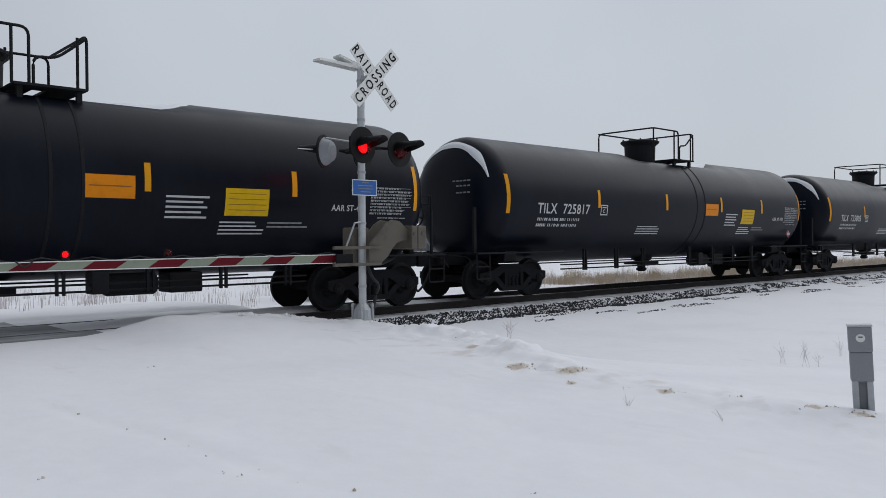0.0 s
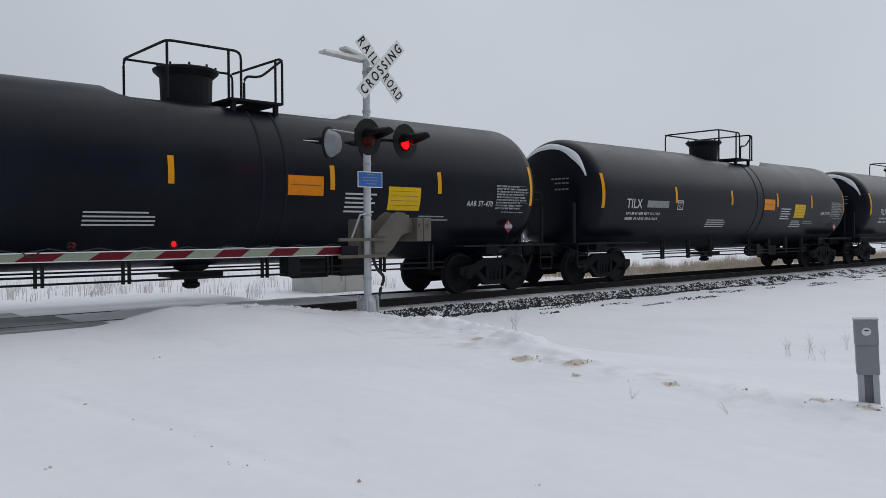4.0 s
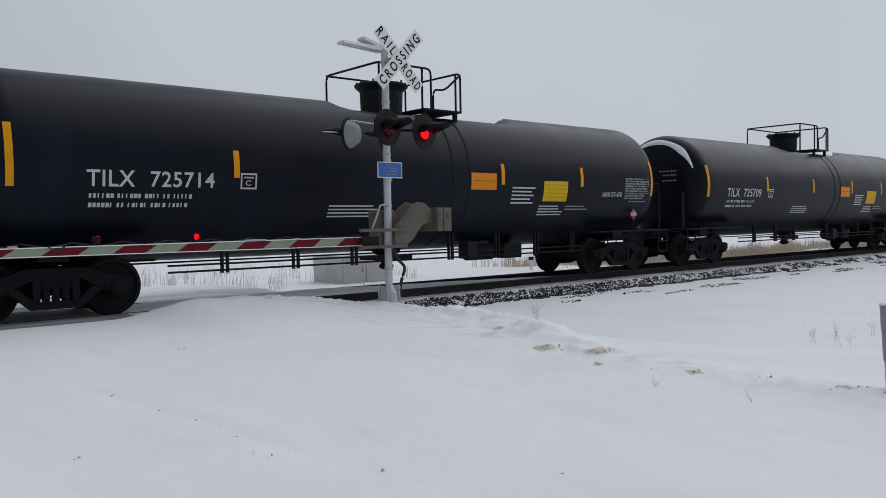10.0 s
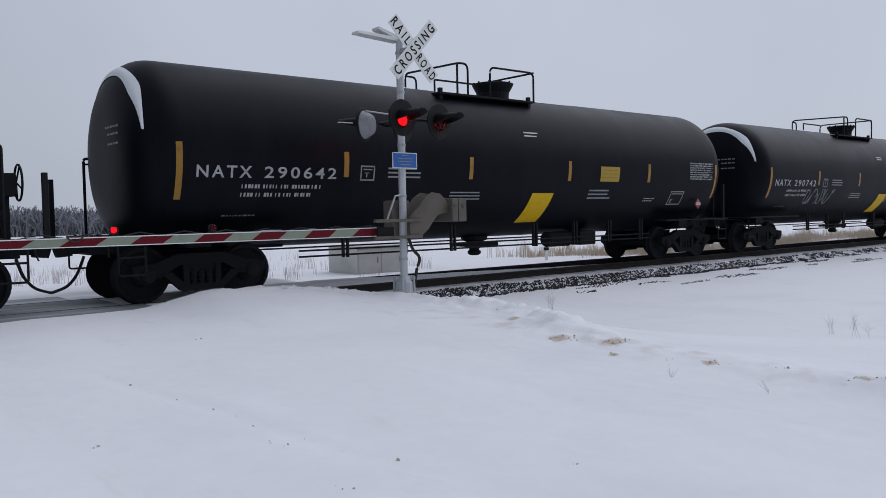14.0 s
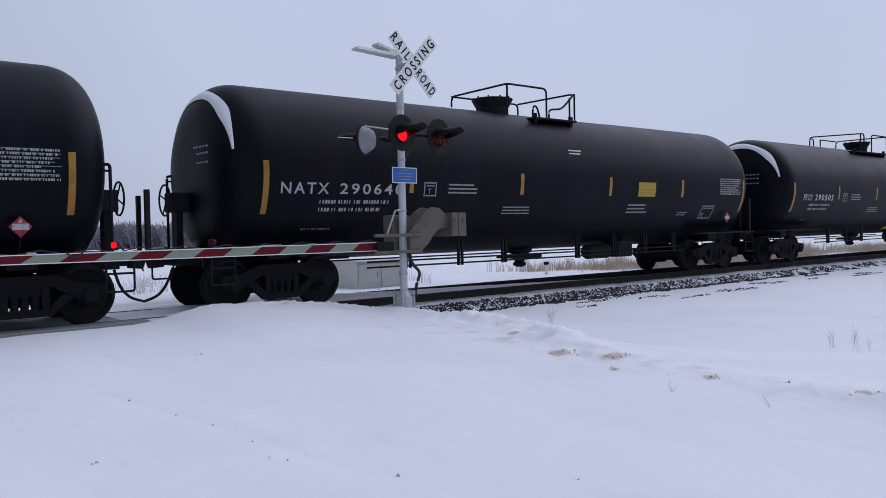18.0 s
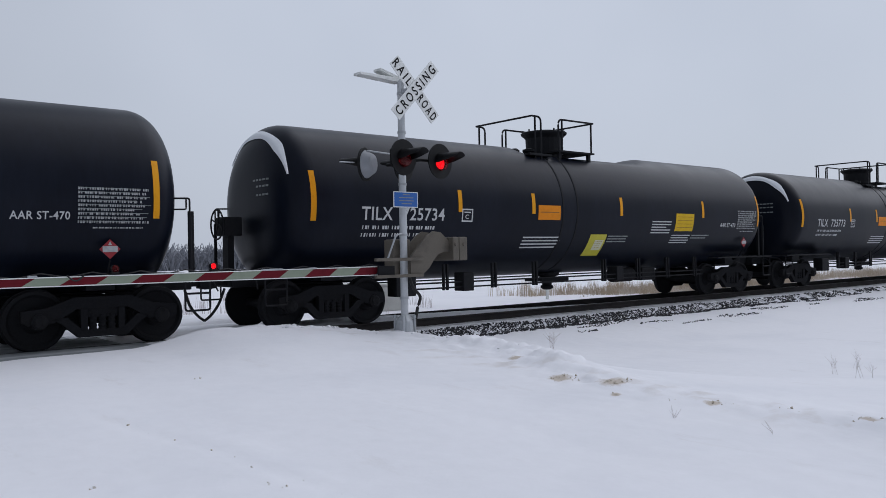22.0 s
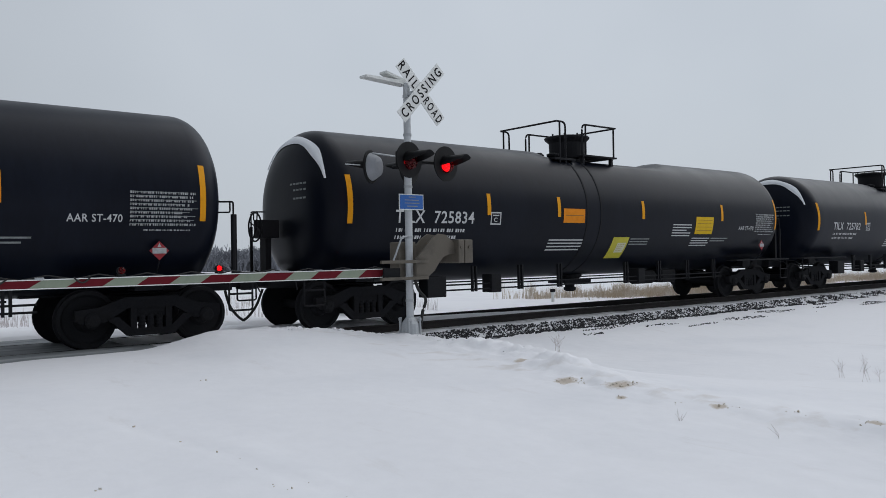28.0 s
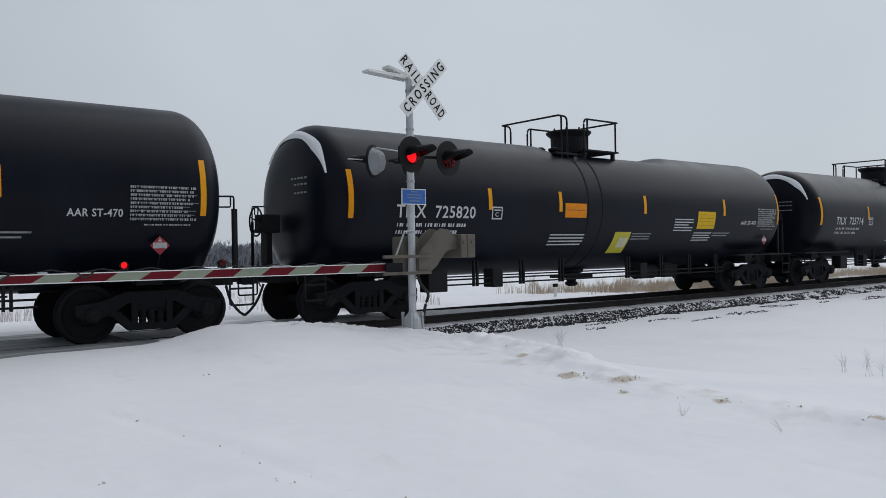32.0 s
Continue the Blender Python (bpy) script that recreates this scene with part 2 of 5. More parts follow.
def lathe(bm, profile, axis="z", sides=24, mat=0, closed=True, at=(0, 0, 0)):
    """A turned shape: profile of (distance along the axis, radius)."""
    rings = []
    for h, r in profile:
        ring = []
        for k in range(sides):
            c, s = math.cos(k * math.tau / sides) * r, math.sin(k * math.tau / sides) * r
            ring.append(bm.verts.new(Vector({"z": (c, s, h), "x": (h, c, s), "y": (s, h, c)}[axis]) + Vector(at)))
        rings.append(ring)
    for q, w in zip(rings, rings[1:]):
        for k in range(sides):
            bm.faces.new((q[k], q[(k + 1) % sides], w[(k + 1) % sides], w[k])).material_index = mat
    if closed:
        bm.faces.new(rings[0][::-1]).material_index = mat
        bm.faces.new(rings[-1]).material_index = mat
    return bm


def slab(bm, outline, y0, y1, mat=0):
    """A plate with an outline in x and z, from y0 to y1."""
    a = [bm.verts.new((x, y0, z)) for x, z in outline]
    b = [bm.verts.new((x, y1, z)) for x, z in outline]
    bm.faces.new(a).material_index = mat
    bm.faces.new(b[::-1]).material_index = mat
    for i in range(len(a)):
        j = (i + 1) % len(a)
        bm.faces.new((a[j], a[i], b[i], b[j])).material_index = mat
    return bm


def B():
    return bmesh.new()


def letters(text, height, width=None, align="LEFT", gap=1.0, bold=0.014):
    """Flat letters as a mesh in x and z, scaled to a height and, if given, a total width."""
    cu = bpy.data.curves.new("letters", "FONT")
    cu.body, cu.size, cu.resolution_u, cu.offset = text, 1.0, 3, bold
    cu.space_character = gap
    ob = bpy.data.objects.new("letters", cu)
    scene.collection.objects.link(ob)
    bpy.context.view_layer.update()
    me = bpy.data.meshes.new_from_object(ob.evaluated_get(bpy.context.evaluated_depsgraph_get()))
    bpy.data.objects.remove(ob)
    bpy.data.curves.remove(cu)
    xs = [v.co.x for v in me.vertices]
    ys = [v.co.y for v in me.vertices]
    k = height / (max(ys) - min(ys))
    kx = width / (max(xs) - min(xs)) if width else k
    x0 = min(xs) if align == "LEFT" else (min(xs) + max(xs)) / 2
    y0 = min(ys)
    for v in me.vertices:
        v.co = ((v.co.x - x0) * kx, 0, (v.co.y - y0) * k)
    return me


def smoothstep(a, b, v):
    v = min(1.0, max(0.0, (v - a) / (b - a)))
    return v * v * (3 - 2 * v)


# ---- the ground: a plowed road over the track, a windrow beside it, the ditch and the fields ----
def ground_height(x, y):
    road = -0.30 + 0.25 * smoothstep(-2, 11.6, y)
    # the bank that the plow left beside the track, highest at the road's edge
    bank = 0.20 * smoothstep(3.9, 5.2, x) - 0.29 * smoothstep(5.9, 8.8, x) - 0.05 * (1 - smoothstep(0.5, 3.0, x))
    road += bank * smoothstep(8.2, 11.8, y)
    road -= (0.22 + bank) * smoothstep(12.1, 12.7, y) * (1 - smoothstep(15.2, 15.9, y)) + bank * smoothstep(15.2, 15.9, y)
    road -= 0.45 * smoothstep(16.4, 26, y)
    field = -0.62 + 0.21 * smoothstep(9.3, 12.1, y) - 0.20 * smoothstep(12.3, 12.9, y) + 0.22 * smoothstep(15.6, 17.2, y) - 0.25 * smoothstep(22, 45, y)
    edge = 7.05 + 0.12 * math.sin(y * 0.9) + 0.70 * smoothstep(4.5, 8.5, y) + 0.25 * smoothstep(9, 11.5, y)
    out = smoothstep(edge - 0.1, edge + 2.2 + 6.0 * (1 - smoothstep(3, 8, y)), x)
    z = road * (1 - out) + field * out
    heap = smoothstep(-6, 2, y) * (1 - 0.4 * smoothstep(8.0, 10.0, y)) * (1 - smoothstep(10.6, 11.6, y))
    n = noise.noise((x * 1.7, y * 1.1, 3.0))
    z += heap * math.exp(-((x - edge + 0.05) / 0.42) ** 2) * (0.05 + 0.06 * smoothstep(4.5, 7.5, y) + 0.09 * n * smoothstep(3.5, 6.5, y))
    z += heap * math.exp(-((x - edge + 0.1) / 0.55) ** 2) * (0.075 * noise.noise((x * 5, y * 5, 1.0)) + 0.05 * noise.noise((x * 11, y * 11, 4.0))) * (0.35 + 0.65 * smoothstep(4, 7.5, y))
    crest = math.exp(-((x - 6.6) / 1.7) ** 2 - ((y - 11.8) / 0.6) ** 2)
    z += crest * (0.05 * noise.noise((x * 3.3, y * 3.3, 2.0)) + 0.035 * noise.noise((x * 8, y * 8, 5.0)))
    near = 1 - smoothstep(25, 60, abs(x) + abs(y))
    z += 0.020 * noise.noise((x * 0.8, y * 0.8, 7.0)) * near + 0.006 * noise.noise((x * 5, y * 5, 9.0)) * near
    # shallow wheel ruts along the road
    for rut, w in ((1.2, 0.25), (2.9, 0.3), (4.6, 0.22)):
        z -= 0.008 * math.exp(-((x - rut - 0.15 * math.sin(y * 0.5)) / w) ** 2) * (1 - out) * (1 - smoothstep(9, 12, y))
    # a faint trail across the road's edge
    z -= 0.014 * math.exp(-((x - 2.16 - 0.181 * (7.19 - y)) / 0.09) ** 2) * smoothstep(2.5, 4.5, y) * (1 - smoothstep(6.8, 8.0, y))
    return z


def spread(lo, hi, step, far):
    v = list(np.arange(lo, hi + 1e-6, step))
    g, k = step, []
    p = hi
    while p < far:
        g *= 1.35
        p += g
        k.append(p)
    low, g, p = [], step, lo
    while p > -far:
        g *= 1.35
        p -= g
        low.append(p)
    return low[::-1] + v + k


def build_ground():
    xs, ys = spread(-2, 15, 0.075, 2500), spread(-2, 16.5, 0.075, 2500)
    verts = [(x, y, ground_height(x, y)) for y in ys for x in xs]
    w = len(xs)
    faces = [(j * w + i, j * w + i + 1, j * w + w + i + 1, j * w + w + i) for j in range(len(ys) - 1) for i in range(w - 1)]
    me = bpy.data.meshes.new("ground")
    me.from_pydata(verts, [], faces)
    me.polygons.foreach_set("use_smooth", [True] * len(faces))
    me.materials.append(snow_ground)
    tagged(new("ground", me), "snow-covered road, ditch and open fields", "ground", kind="structure")


def snow_surface():
    m = material("drifted_snow", (0.815, 0.815, 0.845), 0.75, scale=1.2, vary=0.03, bump=0.35, second=(0.76, 0.765, 0.80), cover=0.5)
    n, l = m.node_tree.nodes, m.node_tree.links
    b = n["Principled BSDF"]
    base = b.inputs["Base Color"].links[0].from_socket
    geo = n.new("ShaderNodeNewGeometry")
    sep = n.new("ShaderNodeSeparateXYZ")
    l.new(geo.outputs["Position"], sep.inputs[0])
    # traces of sand: thin streaks along the road and a band on the windrow
    mp = n.new("ShaderNodeMapping")
    mp.inputs["Scale"].default_value = (2.6, 0.7, 1)
    l.new(geo.outputs["Position"], mp.inputs["Vector"])
    streak = n.new("ShaderNodeTexNoise")
    streak.inputs["Scale"].default_value, streak.inputs["Detail"].default_value, streak.inputs["Roughness"].default_value = 1.0, 9, 0.65
    l.new(mp.outputs["Vector"], streak.inputs["Vector"])
    band = n.new("ShaderNodeMapRange")
    band.inputs["From Min"].default_value, band.inputs["From Max"].default_value = 0.62, 0.78
    band.inputs["To Max"].default_value = 0.26
    l.new(streak.outputs["Fac"], band.inputs["Value"])
    mix = n.new("ShaderNodeMix")
    mix.data_type = "RGBA"
    l.new(band.outputs["Result"], mix.inputs["Factor"])
    l.new(base, mix.inputs["A"])
    mix.inputs["B"].default_value = (0.50, 0.455, 0.42, 1)
    l.new(mix.outputs["Result"], b.inputs["Base Color"])
    soil = n.new("ShaderNodeTexNoise")
    soil.inputs["Scale"].default_value, soil.inputs["Detail"].default_value = 2.6, 8
    l.new(geo.outputs["Position"], soil.inputs["Vector"])
    spot = n.new("ShaderNodeMapRange")
    spot.inputs["From Min"].default_value, spot.inputs["From Max"].default_value = 0.55, 0.70
    l.new(soil.outputs["Fac"], spot.inputs["Value"])
    off = n.new("ShaderNodeMath")
    off.operation = "SUBTRACT"
    l.new(sep.outputs["X"], off.inputs[0])
    off.inputs[1].default_value = 6.85
    size = n.new("ShaderNodeMath")
    size.operation = "ABSOLUTE"
    l.new(off.outputs[0], size.inputs[0])
    lane = n.new("ShaderNodeMapRange")
    lane.inputs["From Min"].default_value, lane.inputs["From Max"].default_value = 0.12, 0.55
    lane.inputs["To Min"].default_value, lane.inputs["To Max"].default_value = 0.35, 0.0
    l.new(size.outputs[0], lane.inputs["Value"])
    both = n.new("ShaderNodeMath")
    both.operation = "MULTIPLY"
    l.new(spot.outputs["Result"], both.inputs[0])
    l.new(lane.outputs["Result"], both.inputs[1])
    soiled = n.new("ShaderNodeMix")
    soiled.data_type = "RGBA"
    l.new(both.outputs[0], soiled.inputs["Factor"])
    l.new(mix.outputs["Result"], soiled.inputs["A"])
    soiled.inputs["B"].default_value = (0.46, 0.40, 0.335, 1)
    # patches of sandy dirt thrown up by the plow
    total = None
    for x, y, r in ((6.62, 6.03, 0.22), (6.79, 5.41, 0.26), (6.69, 4.17, 0.13), (7.03, 2.9, 0.13), (7.09, 2.54, 0.16), (6.4, 5.07, 0.10), (7.2, 7.3, 0.16)):
        away = n.new("ShaderNodeVectorMath")
        away.operation = "DISTANCE"
        away.inputs[1].default_value = (x, y, ground_height(x, y))
        l.new(geo.outputs["Position"], away.inputs[0])
        fade = n.new("ShaderNodeMapRange")
        fade.inputs["From Max"].default_value = r
        fade.inputs["To Min"].default_value, fade.inputs["To Max"].default_value = 1.0, 0.0
        l.new(away.outputs["Value"], fade.inputs["Value"])
        if total is None:
            total = fade.outputs["Result"]
        else:
            add = n.new("ShaderNodeMath")
            l.new(total, add.inputs[0])
            l.new(fade.outputs["Result"], add.inputs[1])
            total = add.outputs[0]
    speck = n.new("ShaderNodeTexNoise")
    speck.inputs["Scale"].default_value, speck.inputs["Detail"].default_value, speck.inputs["Roughness"].default_value = 11, 8, 0.7
    l.new(geo.outputs["Position"], speck.inputs["Vector"])
    sum_ = n.new("ShaderNodeMath")
    l.new(total, sum_.inputs[0])
    l.new(speck.outputs["Fac"], sum_.inputs[1])
    cut = n.new("ShaderNodeMapRange")
    cut.inputs["From Min"].default_value, cut.inputs["From Max"].default_value, cut.inputs["To Max"].default_value = 0.80, 1.15, 0.8
    l.new(sum_.outputs[0], cut.inputs["Value"])
    dirty = n.new("ShaderNodeMix")
    dirty.data_type = "RGBA"
    l.new(cut.outputs["Result"], dirty.inputs["Factor"])
    l.new(soiled.outputs["Result"], dirty.inputs["A"])
    dirty.inputs["B"].default_value = (0.46, 0.38, 0.29, 1)
    l.new(dirty.outputs["Result"], b.inputs["Base Color"])
    return m


snow_ground = snow_surface()
build_ground()

TRACK_Y = 14.01
RAIL_Z = -0.09  # height of the rail heads


def build_track():
    """Ballast bed, ties with snow on them, two rails, and the crossing's worn surface."""
    bm = B()
    prof = [(-2.35, -0.62), (-1.78, -0.31), (-1.45, -0.175), (-0.86, -0.15), (-0.83, -0.20), (0.83, -0.20), (0.86, -0.15), (1.45, -0.175), (1.78, -0.31), (2.35, -0.62)]
    rows = []
    xs = [-1500, -300, -60, -10] + [7.2 + 0.6 * i for i in range(75)] + [70, 120, 400, 1500]
    for x in xs:
        rows.append([bm.verts.new((x, TRACK_Y + y, z + 0.02 * noise.noise((x * 2, y * 2, 0)))) for y, z in prof])
    for a, b in zip(rows, rows[1:]):
        for i in range(len(prof) - 1):
            bm.faces.new((a[i], b[i], b[i + 1], a[i + 1]))
    whole("ballast_bed", bm, bed_mat, "crushed-stone track bed dusted with snow", "track bed", kind="structure", smooth=True, at=pose(0, 0, RAIL_Z))
    # loose stones on the shoulder
    rng = random.Random(4)
    bm = B()
    for i in range(14500):
        x = 8.0 + 44 * rng.random() ** 1.35
        d = rng.random()
        off = 1.46 + 0.66 * d + 0.10 * noise.noise((x * 0.9, 4.0, d))
        y = TRACK_Y - off
        z = -0.17 if off < 1.45 else -0.175 - 0.41 * (off - 1.45) if off < 1.78 else -0.31 - 0.544 * (off - 1.78)
        z = max(z + RAIL_Z, ground_height(x, y))
        if noise.noise((x * 2.5, off * 4, 8.0)) < -0.50 + 0.6 * smoothstep(1.75, 2.2, off) + 0.55 * smoothstep(15, 32, x):
            continue
        s = rng.uniform(0.012, 0.030)
        c = Vector((x, y, z + s * 0.3))
        t = Euler((rng.random() * 6, rng.random() * 6, rng.random() * 6)).to_matrix()
        v = [bm.verts.new(c + t @ Vector(p) * s * rng.uniform(0.8, 1.25)) for p in ((1, 0, 0), (-1, 0, 0), (0, 1, 0), (0, -1, 0), (0, 0, 0.8), (0, 0, -0.8))]
        for q in ((0, 2, 4), (2, 1, 4), (1, 3, 4), (3, 0, 4), (2, 0, 5), (1, 2, 5), (3, 1, 5), (0, 3, 5)):
            bm.faces.new([v[k] for k in q])
    # stones blown bare in streaks lower on the bank
    for i in range(5200):
        x, off = rng.uniform(13, 40), rng.uniform(2.15, 3.1)
        if noise.noise((x * 0.5, off * 3.2, 6.0)) < 0.22:
            continue
        y, s = TRACK_Y - off, rng.uniform(0.012, 0.026)
        c = Vector((x, y, ground_height(x, y) + s * 0.2))
        t = Euler((rng.random() * 6, rng.random() * 6, rng.random() * 6)).to_matrix()
        v = [bm.verts.new(c + t @ Vector(p) * s * rng.uniform(0.8, 1.25)) for p in ((1, 0, 0), (-1, 0, 0), (0, 1, 0), (0, -1, 0), (0, 0, 0.8), (0, 0, -0.8))]
        for q in ((0, 2, 4), (2, 1, 4), (1, 3, 4), (3, 0, 4), (2, 0, 5), (1, 2, 5), (3, 1, 5), (0, 3, 5)):
            bm.faces.new([v[k] for k in q])
    whole("ballast_stones", bm, M["ballast_piece"], "loose grey ballast stones half covered with snow", "ballast", kind="stuff")
    # rails
    head = [(-0.07, -0.17), (0.07, -0.17), (0.07, -0.155), (0.012, -0.135), (0.012, -0.045), (0.036, -0.035), (0.036, -0.004), (0.03, 0), (-0.03, 0), (-0.036, -0.004), (-0.036, -0.035), (-0.012, -0.045), (-0.012, -0.135), (-0.07, -0.155)]
    for side in (-1, 1):
        bm = B()
        a = [bm.verts.new((-1500, TRACK_Y + side * 0.7535 + y, z)) for y, z in head]
        b = [bm.verts.new((1500, TRACK_Y + side * 0.7535 + y, z)) for y, z in head]
        for i in range(len(head)):
            j = (i + 1) % len(head)
            f = bm.faces.new((a[i], b[i], b[j], a[j]))
            f.material_index = 1 if i == 7 else 0
        whole("rail", bm, [M["rust"], M["tread"]], "brown steel rail with a polished head", "rail", "rails", kind="structure", at=pose(0, 0, RAIL_Z))
    # ties
    bm = B()
    box(bm, -0.115, 0.115, -1.3, 1.3, -0.33, -0.172, 0.012)
    tie = mesh_of("tie", bm, M["tie"])
    bed = thing("ties", "row of dark timber ties under snow", "ties", pose(0, 0, RAIL_Z), kind="structure")
    for i in range(110):
        o = part("tie", tie, None, bed)
        o.matrix_basis = pose(7.6 + i * 0.53, TRACK_Y + rng.uniform(-0.03, 0.03), rng.uniform(-0.008, 0.004), 0, 0, rng.uniform(-1.5, 1.5))
    # crossing surface: panels outside and between the rails
    cross = thing("crossing_surface", "crossing panels between the rails under packed grey snow", "crossing", pose(0, 0, RAIL_Z), kind="structure")
    for y0, y1, x1 in ((-2.1, -0.792, 4.45), (-0.712, 0.712, 4.15), (0.792, 1.9, 3.75)):
        bm = B()
        box(bm, -9, x1, TRACK_Y + y0, TRACK_Y + y1, -0.35, -0.003, 0.006)
        part("panel", bm, M["asphalt"], cross)
        bm = B()
        box(bm, x1, 7.3, TRACK_Y + y0, TRACK_Y + y1, -0.35, -0.008, 0.02)
        part("panel", bm, snow_ground, cross, "crossing panel under white snow")
    # snow packed level between the rails past the panels, sinking to the ties
    bm = B()
    rows = []
    for i in range(80):
        x = 4.4 + 0.2 * i
        heap = 0.05 * smoothstep(4.4, 5.6, x) * (1 - smoothstep(8.8, 11, x))
        sink = -0.012 - 0.14 * smoothstep(9.5, 20, x)
        rows.append([bm.verts.new((x, TRACK_Y + y, z + 0.012 * noise.noise((x * 2.2, y * 3, 5.0)) - (0.012 if abs(y) > 0.7 else 0))) for y, z in ((-0.715, -0.3), (-0.71, sink), (-0.45, sink + heap), (0, sink + heap * 1.2), (0.45, sink + heap), (0.71, sink), (0.715, -0.3))])
    for a, b in zip(rows, rows[1:]):
        for i in range(6):
            bm.faces.new((a[i], b[i], b[i + 1], a[i + 1]))
    bm.faces.new(rows[0][::-1])
    part("packed_snow", bm, snow_ground, cross, "white snow packed between the rails")


bed_mat = material("snowy_ballast", (0.40, 0.405, 0.415), 0.9, scale=9, vary=0.35, bump=0.8, second=(0.76, 0.77, 0.80), cover=0.30)
M["ballast_piece"] = M["stone"]
build_track()


# ---- tank cars ----
HALF = {"A": 9.10, "B": 9.23, "C": 9.10}
KINDS = {  # radius, axis height, stripe places, whether the lime panel is there
    "A": dict(cyl=7.60, head=0.62, R=1.555, zc=2.27, stripes=(-7.69, -4.24, -1.02, 2.10, 4.80, 7.69), mid=2.35, end=2.38),
    "B": dict(cyl=7.62, head=0.75, R=1.65, zc=2.38, stripes=(-7.68, -4.56, -1.50, 1.56, 4.60, 7.68), mid=2.23, end=2.06),
    "C": dict(cyl=7.60, head=0.62, R=1.555, zc=2.27, stripes=(-7.69, -4.22, -2.04, 1.10, 4.72, 7.69), mid=2.36, end=2.37),
}


def head_x(q, K):
    """Place along the car of the leading head's surface at a share q of the radius."""
    return -K["cyl"] - K["head"] * (1 - q ** 4.2) ** 0.5


def on_shell(x, z, K, lift=0.006):
    """The place on the near side of the shell at x along the car and height z."""
    past = min(0.99, max(0.0, (abs(x) - K["cyl"]) / K["head"]))
    r = K["R"] * (1 - past * past) ** (1 / 4.2) + lift
    return (x, -math.sqrt(max(0.01, r * r - (z - K["zc"]) ** 2)), z)


def decal(bm, x0, x1, z0, z1, K, mat=0, lift=0.006, lean=0.0, nx=1):
    """A thin painted or stuck-on patch that follows the shell; lean shifts its top along the car."""
    n = max(1, int((z1 - z0) / 0.08))
    grid = []
    for i in range(n + 1):
        z = z0 + (z1 - z0) * i / n
        s = lean * i / n
        grid.append([bm.verts.new(on_shell(x0 + s + (x1 - x0) * j / nx, z, K, lift)) for j in range(nx + 1)])
    for a, b in zip(grid, grid[1:]):
        for j in range(nx):
            bm.faces.new((a[j], a[j + 1], b[j + 1], b[j])).material_index = mat
    return bm


def text_on_shell(text, x0, z0, height, width, K, mat):
    me = letters(text, height, width, gap=1.3 if K["R"] > 1.6 else 1.08)
    for v in me.vertices:
        v.co = on_shell(x0 + v.co.x, z0 + v.co.z, K, 0.008)
    me.materials.append(mat)
    return me


def stencil(bm, x0, x1, z0, z1, rows, K, rng, words=True, fill=0.55):
    """Lines of small writing, as bars."""
    h = (z1 - z0) / rows
    for i in range(rows):
        z = z1 - (i + 1) * h + h * (1 - fill) / 2
        x = x0
        end = x1 - (rng.random() ** 2) * 0.25 * (x1 - x0)
        if not words:
            decal(bm, x0, end, z, z + h * fill, K)
        c = 0.72 * h * fill
        while words and x < end - c:
            for _ in range(rng.randint(2, 6)):
                if x < end - c:
                    decal(bm, x, x + c * rng.choice((1.0, 0.75, 0.45)), z, z + h * fill, K)
                x += c * 1.3
            x += c * 0.8
    return bm


def tank_shell(K, kind):
    R, zc = K["R"], K["zc"]
    bm = B()
    prof = []
    for i in range(13):
        q = math.sin(i / 12 * math.pi / 2) ** (2 / 4.2)
        prof.append((head_x(q, K), R * q))
    prof[0] = (prof[0][0], 0.03)
    xs = [-7.3, -6, -4, -2.2, -1.7, -1.4, -0.5, 0.5, 1.5, 2.3, 2.6, 2.9, 3.15, 3.4, 3.7, 5, 6.5, 7.3]
    prof += [(x, R) for x in xs]
    prof += [(-x, r) for x, r in prof[12::-1]]
    n = 64
    rings = []
    for x, r in prof:
        ring = []
        notch = smoothstep(-1.75, -1.4, x) * (1 - smoothstep(2.6, 3.55, x))
        top = zc + R - (0.255 * notch if kind != "B" else 0.05 * notch)
        for k in range(n):
            c, s = math.cos(k * math.tau / n) * r, math.sin(k * math.tau / n) * r
            ring.append(bm.verts.new((x, c, min(zc + s, top))))
        rings.append(ring)
    for q, w in zip(rings, rings[1:]):
        for k in range(n):
            bm.faces.new((q[k], q[(k + 1) % n], w[(k + 1) % n], w[k]))
    bm.faces.new(rings[0][::-1])
    bm.faces.new(rings[-1])
    return bm


def crescent(K):
    """Snow caught on the shoulder of the leading head: an arc of even width with tapered ends."""
    bm = B()
    rows = []
    n = 30
    for i in range(n + 1):
        u = i / n * 2 - 1
        a = math.pi / 2 - radians(9) + u * radians(68 if K["R"] > 1.6 else 60)
        half = 0.047 * min(1.0, 0.22 + 1.7 * (1 - abs(u))) * (1 + 0.12 * math.sin(u * 9))
        row = []
        for j in range(5):
            q = 0.856 + half * (j / 2 - 1)
            lift = 0.012 + 0.02 * (1 - abs(j / 2 - 1))
            row.append(bm.verts.new((head_x(q, K) - lift, -q * K["R"] * math.cos(a), K["zc"] + q * K["R"] * math.sin(a) + lift * 0.5)))
        rows.append(row)
    for a, b in zip(rows, rows[1:]):
        for j in range(4):
            bm.faces.new((a[j], b[j], b[j + 1], a[j + 1]))
    return bm


